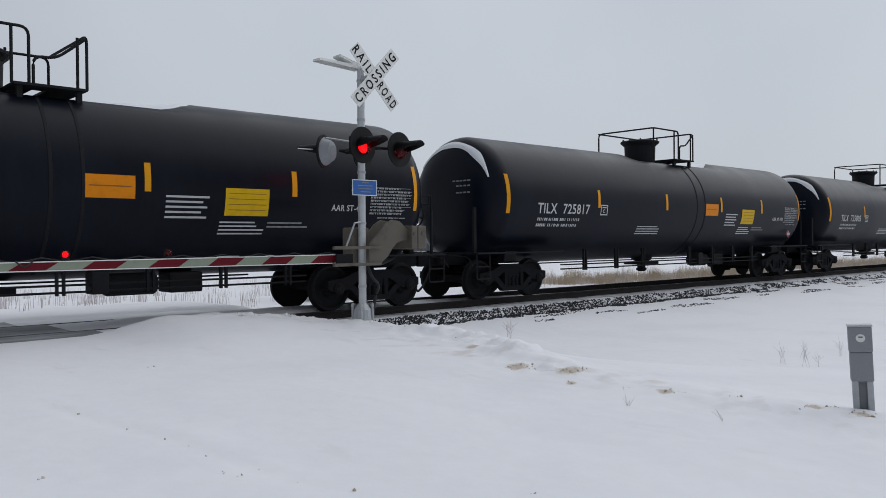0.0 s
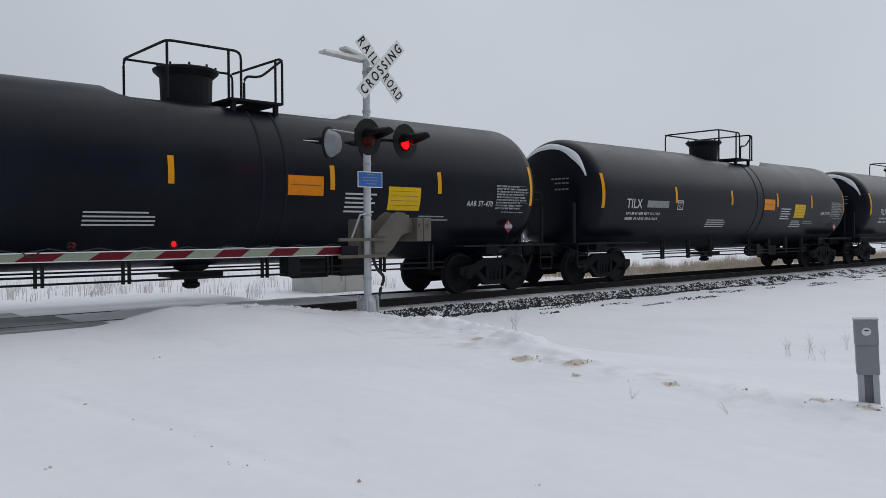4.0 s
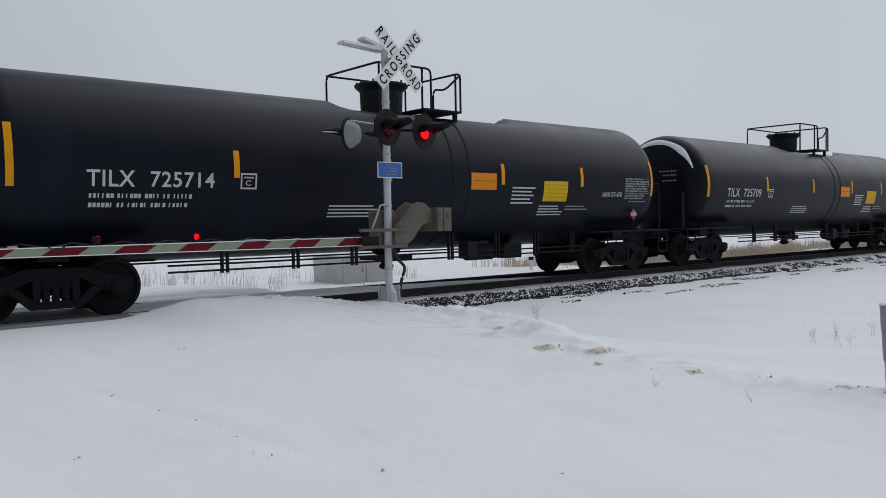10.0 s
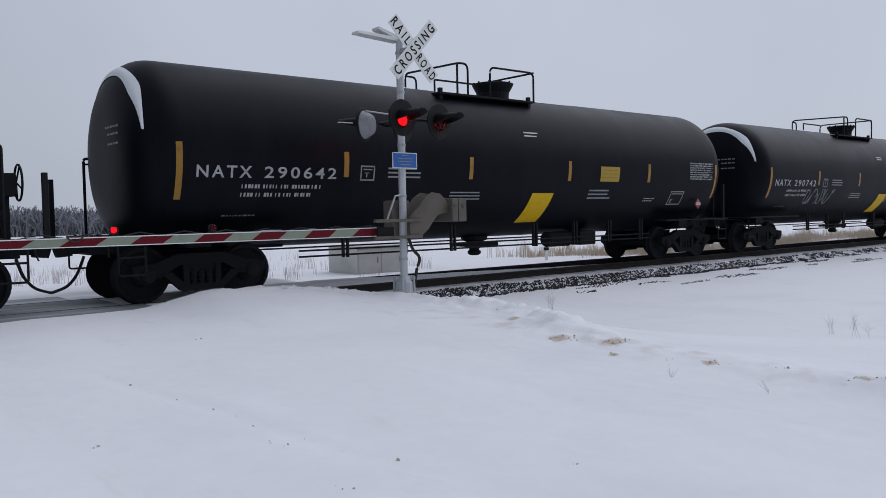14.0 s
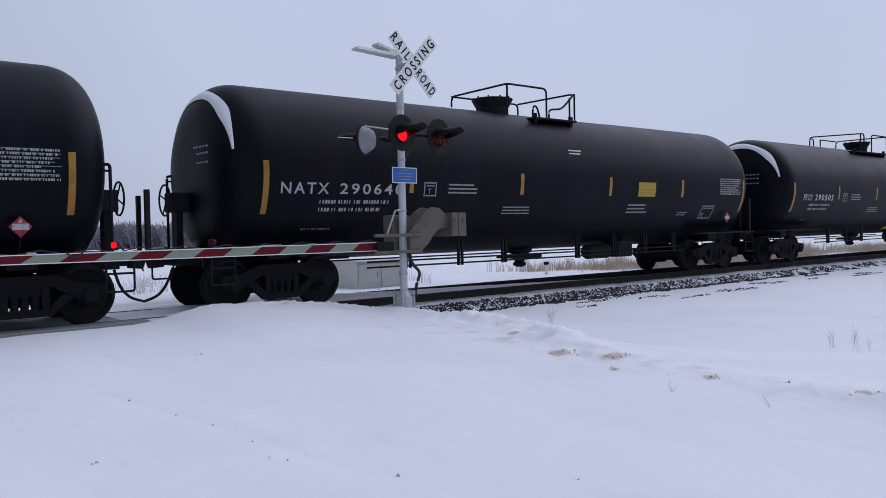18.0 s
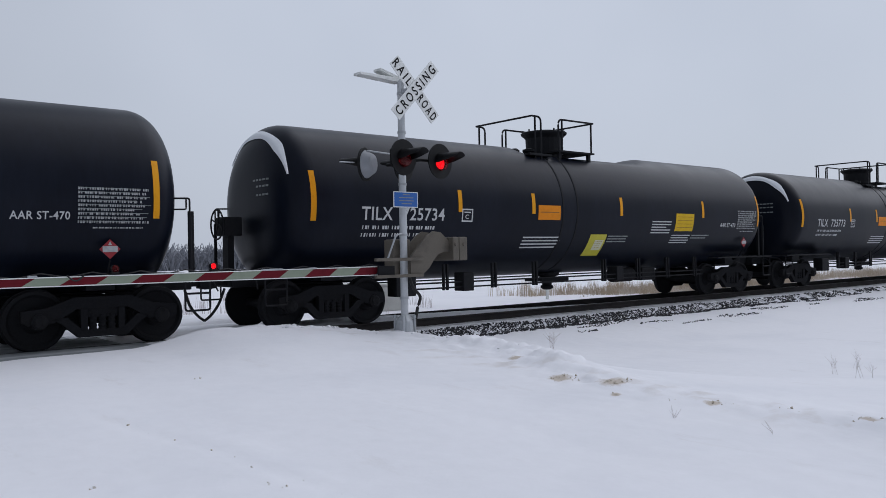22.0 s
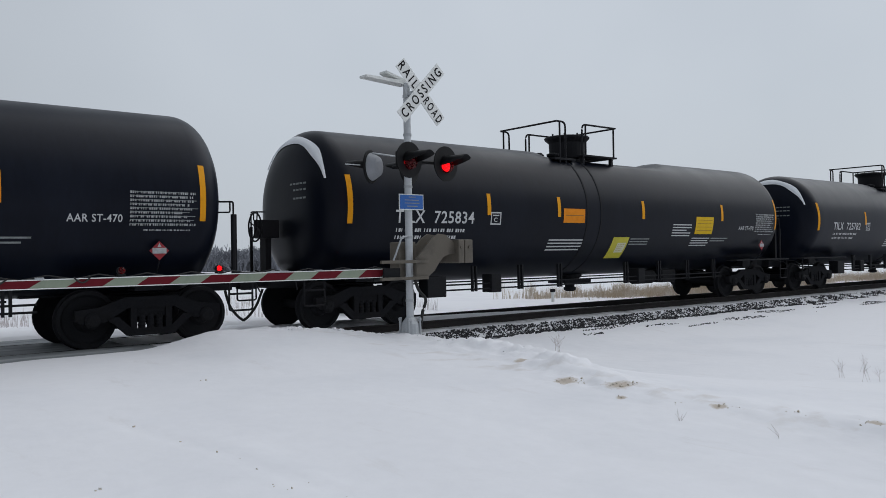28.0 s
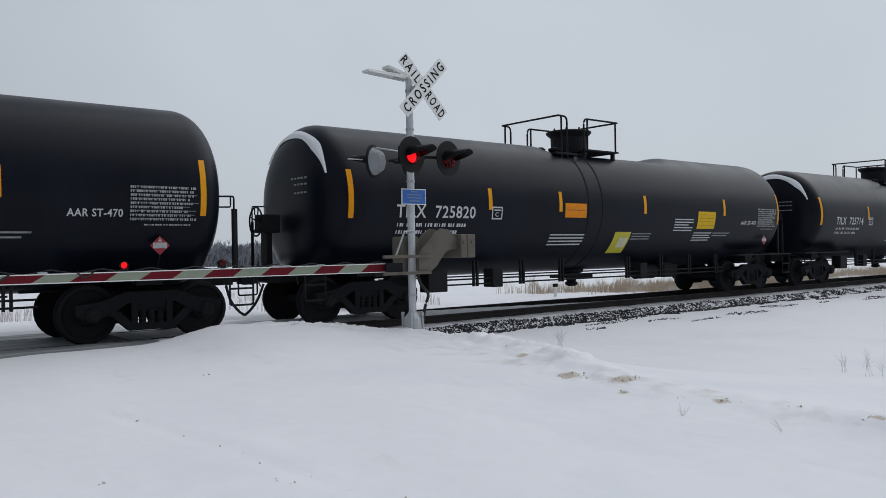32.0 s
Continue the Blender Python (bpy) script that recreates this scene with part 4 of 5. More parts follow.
        rails.append([(-1.28, 0.98, f), (-1.28, 0.98, H), (-1.28, -0.98, H + 0.03), (0.02, -0.98, H + 0.03), (0.02, -0.98, f)])
        rails.append([(-1.28, 0.98, H), (1.02, 0.98, H), (1.02, 0.98, f)])
        rails.append([(-0.45, -0.98, f), (-0.45, -0.98, 4.12), (-0.30, -0.98, 4.12), (-0.22, -0.98, f)])
        rails.append([(0.10, -0.98, f), (0.10, -0.98, 4.08), (0.55, -0.98, 4.12), (1.02, -0.98, H), (1.02, 0.98, H)])
        rails.append([(0.84, -0.98, f), (0.84, -0.98, H - 0.12)])
        rails.append([(1.02, -0.98, f), (1.02, -0.98, H)])
        rails.append([(-1.28, -0.98, f), (-1.28, -0.98, H)])
    else:
        rails.append([(-1.20, 0.98, f), (-1.20, 0.98, H + 0.06), (-1.24, -0.98, H), (-0.98, -0.98, H), (-0.98, -0.98, f)])
        rails.append([(-1.20, 0.98, H), (-0.88, 0.98, H), (-0.88, 0.98, f)])
        rails.append([(-0.32, 0.98, f), (-0.32, 0.98, H)])
        rails.append([(-1.28, -0.98, f), (-1.28, -0.98, H)])
        rails.append([(-0.32, -0.98, f), (-0.32, -0.98, H), (1.06, -0.98, H), (1.06, -0.98, f)])
        rails.append([(1.06, -0.98, H), (1.06, 0.98, H), (1.06, 0.98, f)])
        rails.append([(-0.32, 0.98, H), (1.06, 0.98, H)])
    if kind == "B":
        # thin snow left on the crown of the tank beside the platform
        for xa, xb in ((1.15, 2.35), (-2.75, -1.95)):
            bm = B()
            rows = []
            for i in range(9):
                x = xa + (xb - xa) * i / 8
                w = 0.42 * math.sin(math.pi * (0.06 + 0.88 * i / 8)) * (1 + 0.2 * math.sin(i * 2.3))
                rows.append([bm.verts.new((x, w * u, zc + math.sqrt(R * R - (w * u) ** 2) + 0.035 * (1 - u * u) ** 0.5 - 0.006)) for u in (-1, -0.6, 0, 0.6, 1)])
            for a, b in zip(rows, rows[1:]):
                for q in range(4):
                    bm.faces.new((a[q], b[q], b[q + 1], a[q + 1]))
            part("snow_patch", bm, M["snow"], car, "thin white snow on the crown of the tank", smooth=True)
    for pts in rails:
        bm = B()
        hoop(bm, rounded(pts, 0.14), 0.024)
        part("guard_rail", bm, M["steel"], car)
    return car


# cars from the first to the last that is seen: kind, owner's mark, number
CARS = [
    ("A", "TILX", ""), ("A", "TILX", ""), ("A", "TILX", "725817"), ("A", "TILX", "725805"), ("A", "TILX", "725796"), ("A", "TILX", "725813"), ("A", "TILX", ""),
    ("A", "TILX", "725799"), ("A", "TILX", "725750"), ("A", "TILX", "725833"), ("A", "TILX", "725791"), ("A", "TILX", "725714"), ("A", "TILX", "725709"), ("A", "TILX", "725789"),
    ("B", "PROX", "290118"), ("B", "NATX", "290642"), ("B", "NATX", "290742"), ("B", "NATX", "290680"), ("B", "NATX", ""), ("B", "NATX", "290640"), ("B", "PROX", "290505"), ("B", "NATX", "290552"),
    ("C", "TILX", "725633"), ("C", "TILX", "725734"), ("C", "TILX", "725773"), ("C", "TILX", "725719"), ("C", "TILX", "725827"), ("C", "TILX", ""), ("C", "TILX", "725690"), ("C", "TILX", "725834"),
    ("C", "TILX", "725782"), ("C", "TILX", "725693"), ("C", "TILX", "725819"), ("C", "TILX", "725820"), ("C", "TILX", "725714"), ("C", "TILX", ""), ("C", "TILX", ""),
]
FIRST = -1  # place of the first car in the row; car 0 is at LEAD(t)
LABEL = {
    "A": "black jacketed tank car with an orange and a yellow panel",
    "B": "weathered black tank car with plain shell and small yellow panel",
    "C": "black tank car with orange, yellow and lime panels",
}
CHAIN = [0.0]
for a, b in zip(CARS, CARS[1:]):
    CHAIN.append(CHAIN[-1] + HALF[a[0]] + HALF[b[0]])
CHAIN = [c - CHAIN[-FIRST] for c in CHAIN]
# where car 0 stands at these seconds
LEAD_AT = [(0, 2.95), (3, -49.05), (6, -101.35), (9, -154.04), (12, -206.95), (13, -224.72), (15, -260.74), (18, -315.03), (20, -351.36), (21, -369.49), (23, -405.53), (24, -423.58), (26.5, -468.9), (29, -514.2), (30, -532.49), (32, -568.9)]


def lead(t):
    """Place of car 0 along the track: a smooth curve through LEAD_AT."""
    ts, xs = [p[0] for p in LEAD_AT], [p[1] for p in LEAD_AT]
    slopes = []
    for i in range(len(ts)):
        a, b = max(0, i - 1), min(len(ts) - 1, i + 1)
        slopes.append((xs[b] - xs[a]) / (ts[b] - ts[a]))
    i = max(0, min(len(ts) - 2, sum(1 for v in ts if v <= t) - 1))
    h = ts[i + 1] - ts[i]
    u = (t - ts[i]) / h
    return ((2 * u ** 3 - 3 * u * u + 1) * xs[i] + (u ** 3 - 2 * u * u + u) * h * slopes[i] + (3 * u * u - 2 * u ** 3) * xs[i + 1] + (u ** 3 - u * u) * h * slopes[i + 1])


def build_train():
    made, train = {}, []
    for (kind, mark, number), c in zip(CARS, CHAIN):
        m = pose(lead(0) + c, TRACK_Y, 0)
        i = len(train) + FIRST
        form = (kind, i in (17, 18, 20), 1 if i < 18 or i == 19 else -1)
        if form not in made:
            made[form] = [tank_car(*form)]
        train.append((form, mark, number, c, m))
    cars = []
    for form, mark, number, c, m in train:
        car = copy_thing(made[form][0], m) if len(made[form]) > 1 else made[form][0]
        if len(made[form]) == 1:
            car.matrix_basis = m
            made[form].append(car)
        cars.append(car)
    for car, ((kind, *form), mark, number, c, m) in zip(cars, train):
        K = KINDS[kind]
        tagged(car, LABEL[kind])
        x, z, h = (-7.40, 1.96, 0.20) if kind == "B" else (-6.66, 1.94, 0.25)
        ink = M["white_old"] if kind == "B" else M["white"]
        wide, x2, wide2 = (0.97, -6.20, 1.43) if kind == "B" else (0.72, -5.70, 1.06)
        if mark == "PROX":
            x, wide, x2, wide2 = -7.05, 0.60, -6.27, 1.30
        part("owner_mark", text_on_shell(mark, x, z, h, wide, K, ink), None, car)
        if number:
            part("car_number", text_on_shell(number, x2, z, h, wide2, K, M["white"] if mark == "PROX" else ink), None, car)
        else:
            part("car_number", decal(B(), x2, x2 + 1.08, z + 0.03, z + h - 0.03, K, 0, 0.008), M["grey_ink"], car)
        i = cars.index(car) + FIRST
        if i == 15:
            tagged(car, "weathered black tank car with pale scrawls and a yellow panel")
        elif i in (14, 16, 17):
            tagged(car, "weathered black tank car with a large yellow painted panel")
        if i in (13, 19):
            part("owner_panel", decal(B(), 0.95, 1.65, 0.90, 1.20, K, 0, 0.007, 0.12, 2), M["lime"], car, "yellow painted panel")
        elif i in (14, 15, 16, 17):
            part("owner_panel", decal(B(), 0.33, 1.03, 1.06, 1.72, K, 0, 0.007, 0.10, 2), M["sign_yellow"], car, "large yellow painted panel")
        if i == 15:
            rng = random.Random(3)
            for gx, gz, w, h in ((1.0, 1.38, 0.95, 0.72), (-5.3, 1.36, 1.9, 0.55)):
                bm = B()
                for k in range(11):
                    cx = gx + w * k / 11
                    pts = [on_shell(cx + 0.10 * math.sin(a * 1.3 + k) + 0.05 * a, gz + h * (0.5 + 0.45 * math.sin(a + k * 1.7)), K, 0.006) for a in [j * 0.5 for j in range(10)]]
                    tube(bm, pts, 0.012, 4, False)
                tagged(part("paint_scrawl", bm, M["grey_ink"], car, "pale scrawl of spray paint"), kind="stuff")
    return cars


cars = build_train()


def motions():
    """The train rolls past: every car along the track, every wheelset on its truck."""
    times = [i for i in range(33)]
    for car, c in zip(cars, CHAIN):
        walk(car, [(t, pose(lead(t) + c, TRACK_Y, 0)) for t in times])
        wheels = [w for tr in car.children if tr.name.startswith("truck") for w in tr.children if w.name.startswith("wheelset")]
        # the wheels' turning is keyed while the car is near the crossing
        seen = [f / FPS for f in range(0, 961) if -14 < lead(f / FPS) + c < 42]
        if not seen:
            continue
        for w in wheels:
            wx = w.matrix_basis.translation.x
            rows = [(t, pose(wx, 0, 0.457, 0, -math.degrees(-(lead(t) - lead(seen[0])) / 0.457) % 360, 0)) for t in seen]
            if seen[0] > 0:
                rows.insert(0, (0, rows[0][1]))
            if seen[-1] < 32:
                rows.append((32, rows[-1][1]))
            walk(w, rows)
    # crossing lamps flash in turn: added glowing discs swing away half of every beat
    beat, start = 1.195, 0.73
    for ob, at, heading, first in FLASH_DISCS:
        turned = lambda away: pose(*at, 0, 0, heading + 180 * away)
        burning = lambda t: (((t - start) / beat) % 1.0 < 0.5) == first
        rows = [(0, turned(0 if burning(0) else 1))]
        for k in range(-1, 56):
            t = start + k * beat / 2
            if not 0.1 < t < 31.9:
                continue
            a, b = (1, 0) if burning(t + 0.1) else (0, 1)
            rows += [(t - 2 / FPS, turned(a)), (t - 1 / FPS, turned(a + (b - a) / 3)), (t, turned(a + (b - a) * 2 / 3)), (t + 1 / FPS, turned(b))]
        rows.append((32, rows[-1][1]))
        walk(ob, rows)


# ---- the crossing's signal mast with its gate ----
POST = (7.84, 10.55)


def board(bm, length, width, thick, angle, at):
    """A sign blade in the x-z plane, turned by an angle about y."""
    k = len(bm.verts)
    box(bm, -length / 2, length / 2, -thick / 2, thick / 2, -width / 2, width / 2, 0.004)
    bm.verts.ensure_lookup_table()
    m = Matrix.Translation(at) @ Matrix.Rotation(radians(angle), 4, "Y")
    for v in list(bm.verts)[k:]:
        v.co = m @ v.co
    return bm


def turned_letters(text, height, width, angle, at, mat):
    me = letters(text, height, width, "CENTER", 1.5, 0.016)
    m = Matrix.Translation(at) @ Matrix.Rotation(radians(angle), 4, "Y")
    for v in me.vertices:
        v.co = m @ (v.co - Vector((0, 0, height / 2)))
    me.materials.append(mat)
    return me


FLASH_DISCS = []  # discs added to imitate the lamps' flash: object, its place, its heading, whether it burns in the first half of a beat


def add_flash_disc(parent, at, heading, r, glow, first):
    """A disc with one glowing face, added inside a lamp; it swings away to imitate the flash."""
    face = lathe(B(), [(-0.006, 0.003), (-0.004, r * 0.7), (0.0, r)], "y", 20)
    ob = part("reflector", face, [M[glow], M["black"]], parent, "added glowing disc that swings inside the lamp to imitate flashing")
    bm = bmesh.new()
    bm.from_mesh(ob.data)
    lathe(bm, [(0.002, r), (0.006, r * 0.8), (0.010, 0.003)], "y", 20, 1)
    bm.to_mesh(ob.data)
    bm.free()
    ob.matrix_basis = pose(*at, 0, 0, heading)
    FLASH_DISCS.append((ob, at, heading, first))


def hooded_lamp(parent, x, y, z, heading, glow, first, grey_back=False):
    """A round black background with a red lens and a long visor, aimed along a heading (0 is -y)."""
    r = 0.285
    disc = part("background_disc", lathe(lathe(B(), [(-0.012, 0.128), (-0.012, r), (0.008, r), (0.012, r - 0.01), (0.012, 0.128)], "y", 32, closed=False), [(0.012, 0.15), (0.12, 0.14), (0.15, 0.10), (0.155, 0.002)], "y", 24, closed=False), M["black"], parent, "black lamp background")
    disc.matrix_basis = pose(x, y, z, 0, 0, heading)
    part("lens", lathe(B(), [(-0.122, 0.004), (-0.112, 0.06), (-0.085, 0.105), (-0.011, 0.127)], "y", 24, at=(0, 0, -0.03)), lens_glass, disc, "red glass lens")
    add_flash_disc(disc, (0, -0.005, -0.03), 0, 0.106, glow, first)
    bm = B()
    rows = []
    n = 22
    for i in range(n + 1):
        a = radians(-4 + 188 * i / n)
        length = 0.08 + 0.36 * min(1.0, 1.7 * math.sin(math.pi * i / n)) ** 0.8
        rows.append([bm.verts.new((math.cos(a) * q, -d, math.sin(a) * q - 0.02)) for d, q in ((0.01, 0.150), (length, 0.140), (length, 0.132), (0.01, 0.142))])
    for a, b in zip(rows, rows[1:]):
        for k in range(4):
            bm.faces.new((a[k], b[k], b[(k + 1) % 4], a[(k + 1) % 4]))
    part("visor", bm, M["black"], disc, smooth=True)
    if grey_back:
        plate = part("back_plate", lathe(B(), [(0.014, 0.235), (0.03, 0.23), (0.15, 0.16), (0.17, 0.10), (0.172, 0.002)], "y", 28, closed=False), M["pedestal"], disc, "grey back cover of a lamp")
        part("peephole", lathe(B(), [(0.178, 0.002), (0.176, 0.020), (0.16, 0.024)], "y", 10, at=(0.13, -0.03, 0.02)), M["lamp_dim"], plate, "small red peephole in the lamp's back")


def crossing_signal():
    px, py = POST
    sig = thing("crossing_signal", "grey crossing signal mast with crossbuck, red lamps and gate mechanism", "crossing signal", pose(px, py, -0.02))
    mast = B()
    lathe(mast, [(0.12, 0.063), (4.10, 0.060), (4.13, 0.064), (4.17, 0.064), (4.19, 0.03)], "z", 20)
    part("mast", mast, M["mast"], sig, smooth=False)
    # clamp bands on the mast
    for z in (0.58, 1.62, 2.46, 3.32, 3.96):
        part("mast_clamp", lathe(B(), [(z - 0.02, 0.060), (z - 0.02, 0.070), (z + 0.02, 0.070), (z + 0.02, 0.060)], "z", 20), M["galv"], sig)
    base = part("base_casting", lathe(B(), [(-0.25, 0.19), (-0.02, 0.19), (0.0, 0.165), (0.10, 0.15), (0.20, 0.145), (0.26, 0.10), (0.30, 0.07)], "z", 16), M["galv"], sig, "flared galvanised base casting")
    for k in range(4):
        a = radians(45 + 90 * k)
        bm = B()
        lathe_at(bm, 0.165 * math.cos(a), 0.165 * math.sin(a), [(-0.1, 0.022), (0.24, 0.022), (0.25, 0.03), (0.29, 0.03), (0.30, 0.015)], sides=8)
        part("anchor_bolt", bm, M["galv"], base)
    # crossbuck in front of the mast
    c = Vector((0.09, -0.27, 3.99))
    buck = part("crossbuck_blade", board(B(), 1.22, 0.229, 0.012, 47, c + Vector((0, 0.008, 0))), M["sign_white"], sig, "white crossbuck blade")
    back = part("crossbuck_blade", board(B(), 1.22, 0.229, 0.012, -47, c + Vector((0, -0.008, 0))), M["sign_white"], sig, "white crossbuck blade")
    u = Vector((math.cos(radians(47)), 0, -math.sin(radians(47))))
    part("lettering", turned_letters("RAIL", 0.160, 0.46, 47, c - u * 0.362 + Vector((0, -0.001, 0)), M["black"]), None, buck)
    part("lettering", turned_letters("ROAD", 0.160, 0.46, 47, c + u * 0.362 + Vector((0, -0.001, 0)), M["black"]), None, buck)
    v = Vector((u.x, 0, -u.z))
    part("lettering", turned_letters("CROSSING", 0.160, 1.12, -47, c + Vector((0, -0.018, 0)), M["black"]), None, back)
    bm = B()
    box(bm, -0.03, 0.10, -0.25, -0.05, 3.96, 4.02)
    part("crossbuck_bracket", bm, M["galv"], sig)
    # second crossbuck, aimed the other way and seen from its edge
    bm = B()
    for pts, w in (([(0.02, 0.10, 4.185), (-0.82, 0.06, 4.20)], (0.07, 0.035)), ([(0.02, 0.12, 4.21), (-0.36, 0.16, 4.34)], (0.06, 0.035))):
        a, b = Vector(pts[0]), Vector(pts[1])
        vs = []
        for p, h in ((a, w[0]), (b, w[1])):
            for dy in (-0.05, 0.05):
                for dz in (-h / 2, h / 2):
                    vs.append(bm.verts.new(p + Vector((0, dy * 2, dz))))
        for q in ((0, 1, 3, 2), (4, 6, 7, 5), (0, 4, 5, 1), (2, 3, 7, 6), (0, 2, 6, 4), (1, 5, 7, 3)):
            bm.faces.new([vs[i] for i in q])
    part("rear_blade", bm, M["sign_white"], sig, "pale rear sign blades seen on edge")
    # lamps: a pair towards the road, a pair on the far side
    bm = B()
    tube(bm, [(-0.42, -0.46, 2.82), (0.32, -0.46, 2.82)], 0.028, 10)
    tube(bm, [(0, -0.46, 2.82), (0, 0.42, 2.82)], 0.03, 10)
    part("cross_arm", bm, M["black"], sig)
    bm = B()
    tube(bm, [(-0.40, 0.45, 3.04), (0.46, 0.45, 3.00)], 0.014, 10)
    tube(bm, [(-0.95, 0.42, 2.82), (-0.64, 0.46, 2.83)], 0.010, 8)
    part("cross_arm", bm, M["galv"], sig)
    part("junction_box", box(B(), -0.16, 0.16, -0.14, 0.14, 2.78, 3.06, 0.03), M["black"], sig)
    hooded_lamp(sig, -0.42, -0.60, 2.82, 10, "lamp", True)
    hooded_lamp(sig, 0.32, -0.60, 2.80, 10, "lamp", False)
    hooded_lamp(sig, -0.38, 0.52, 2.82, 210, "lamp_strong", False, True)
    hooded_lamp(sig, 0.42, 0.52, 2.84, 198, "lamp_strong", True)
    # blue notice with its lines of small writing
    plate = part("blue_notice", box(B(), -0.26, 0.24, -0.10, -0.09, 2.07, 2.33, 0.004), M["sign_white"], sig, "blue notice plate with a white rim")
    part("blue_field", box(B(), -0.245, 0.225, -0.104, -0.101, 2.085, 2.315), M["blue"], plate)
    for i, (x0, x1) in enumerate(((-0.07, 0.07), (-0.15, 0.14), (-0.15, 0.15), (-0.10, 0.11))):
        z = 2.285 - i * 0.05
        part("writing_bar", box(B(), x0, x1, -0.107, -0.1045, z - 0.010, z + 0.004), M["grey_ink"], plate)
    # gate mechanism: housing plates, curved counterweight bracket, weights
    def bracket(name, y0, y1):
        bm = B()
        slab(bm, [(0.02, 0.93), (0.26, 0.96), (0.40, 1.06), (0.50, 1.19), (0.60, 1.29), (0.72, 1.33), (0.86, 1.33), (0.86, 1.50), (0.78, 1.56), (0.66, 1.66), (0.50, 1.68), (0.36, 1.60), (0.22, 1.46), (0.02, 1.26)][::-1], y0, y1)
        part(name, bm, M["tan"], sig, "tan counterweight bracket")
    bracket("counterweight_bracket", -0.17, -0.13)
    bracket("counterweight_bracket", 0.13, 0.17)
    for i, (x0, x1) in enumerate(((0.84, 0.97), (0.98, 1.16))):
        part("counterweight", box(B(), x0, x1, -0.28, 0.28, 1.18, 1.58, 0.02), M["tan"], sig, "tan counterweight block")
    bm = B()
    tube(bm, [(0.90, -0.30, 1.45), (0.90, 0.30, 1.45)], 0.03, 8)
    tube(bm, [(1.08, -0.30, 1.45), (1.08, 0.30, 1.45)], 0.03, 8)
    part("weight_bolts", bm, M["tan"], sig)
    part("mechanism_housing", box(B(), -0.16, 0.20, 0.07, 0.34, 0.95, 1.55, 0.03), M["tan"], sig)
    for z in (0.95, 1.22):
        part("arm_clamp_bar", box(B(), -0.70, 0.24, -0.22, -0.16, z - 0.025, z + 0.025, 0.006), M["tan"], sig)
    part("arm_clamp_plate", box(B(), -0.62, -0.30, -0.16, -0.12, 0.94, 1.12, 0.01), M["steel"], sig)
    bm = B()
    tube(bm, [(-0.42, -0.14, 1.24), (-0.22, -0.10, 1.62), (-0.06, -0.05, 1.64)], 0.016, 6)
    part("brace_rod", bm, M["galv"], sig)
    bm = B()
    tube(bm, rounded([(0.05, -0.08, 0.92), (0.10, -0.12, 0.72), (0.24, -0.16, 0.60), (0.16, -0.14, 0.42), (0.12, -0.10, 0.05)], 0.1), 0.026, 8)
    part("conduit", bm, M["rubber"], sig, "black flexible conduit")
    return sig


def gate_arm():
    """The lowered arm: slanted red and white fields, a dark lower edge, two red lamps and their cable."""
    arm = thing("gate_arm", "lowered red and white striped crossing gate arm", "gate arm", pose(POST[0], POST[1] - 0.05, 1.025))
    x, i = -0.55, 0
    taper = lambda v: 0.062 - 0.0025 * abs(v)
    while x > -9.2:
        x2 = x - 0.425
        h0, h1 = taper(x), taper(x2)
        bm = B()
        slab(bm, [(x + 0.08, h0), (x2 + 0.08, h1), (x2 - 0.08, -h1), (x - 0.08, -h0)], -0.022, 0.022)
        part("stripe_red" if i % 2 == 0 else "stripe_white", bm, M["arm_red" if i % 2 == 0 else "arm_white"], arm)
        x, i = x2, i + 1
    for s, name in ((1, "top_edge"), (-1, "bottom_edge")):
        bm = B()
        a, b = taper(-0.5), taper(-9.2)
        slab(bm, sorted_quad([(-0.45, s * a), (-9.2, s * b), (-9.2, s * (b + 0.012)), (-0.45, s * (a + 0.012))], s), -0.028, 0.028)
        part(name, bm, M["sign_white"], arm)
    bm = B()
    tube(bm, [(-0.4 - 0.3 * k, 0.035, 0.085 + (0.02 if k % 2 else -0.035)) for k in range(0, 22)], 0.008, 5)
    for x0, x1, sag in ((-5.95, -6.52, 0.14), (-5.02, -5.22, 0.07), (-7.3, -7.8, 0.10)):
        tube(bm, [(x0 + (x1 - x0) * k / 8, -0.045, 0.075 - sag * math.sin(math.pi * k / 8)) for k in range(9)], 0.011, 6)
    part("lamp_cable", bm, M["rubber"], arm)
    for lx, first in ((-3.32, False), (-4.64, True)):
        lamp = part("arm_lamp", lathe(box(B(), lx - 0.05, lx + 0.05, -0.04, 0.05, 0.075, 0.10, 0.01), [(0.06, 0.016), (0.055, 0.046), (-0.03, 0.052), (-0.03, 0.047), (0.04, 0.044)], "y", 16, closed=False, at=(lx, 0, 0.142)), M["black"], arm)
        part("lens", lathe(B(), [(-0.050, 0.004), (-0.044, 0.026), (-0.028, 0.046)], "y", 16, at=(lx, 0, 0.142)), lens_glass, lamp, "red glass lens")
        add_flash_disc(lamp, (lx, 0.008, 0.142), -20, 0.040, "lamp", first)
    # splice plate and clips on the upper edge
    for cx, w in ((-2.43, 0.16), (-1.75, 0.05), (-5.6, 0.05), (-6.9, 0.06)):
        part("splice_plate", box(B(), cx - w, cx + w, -0.034, 0.034, 0.058, 0.082, 0.004), M["galv"], arm)


def sorted_quad(pts, s):
    return pts if s < 0 else pts[::-1]


crossing_signal()
gate_arm()


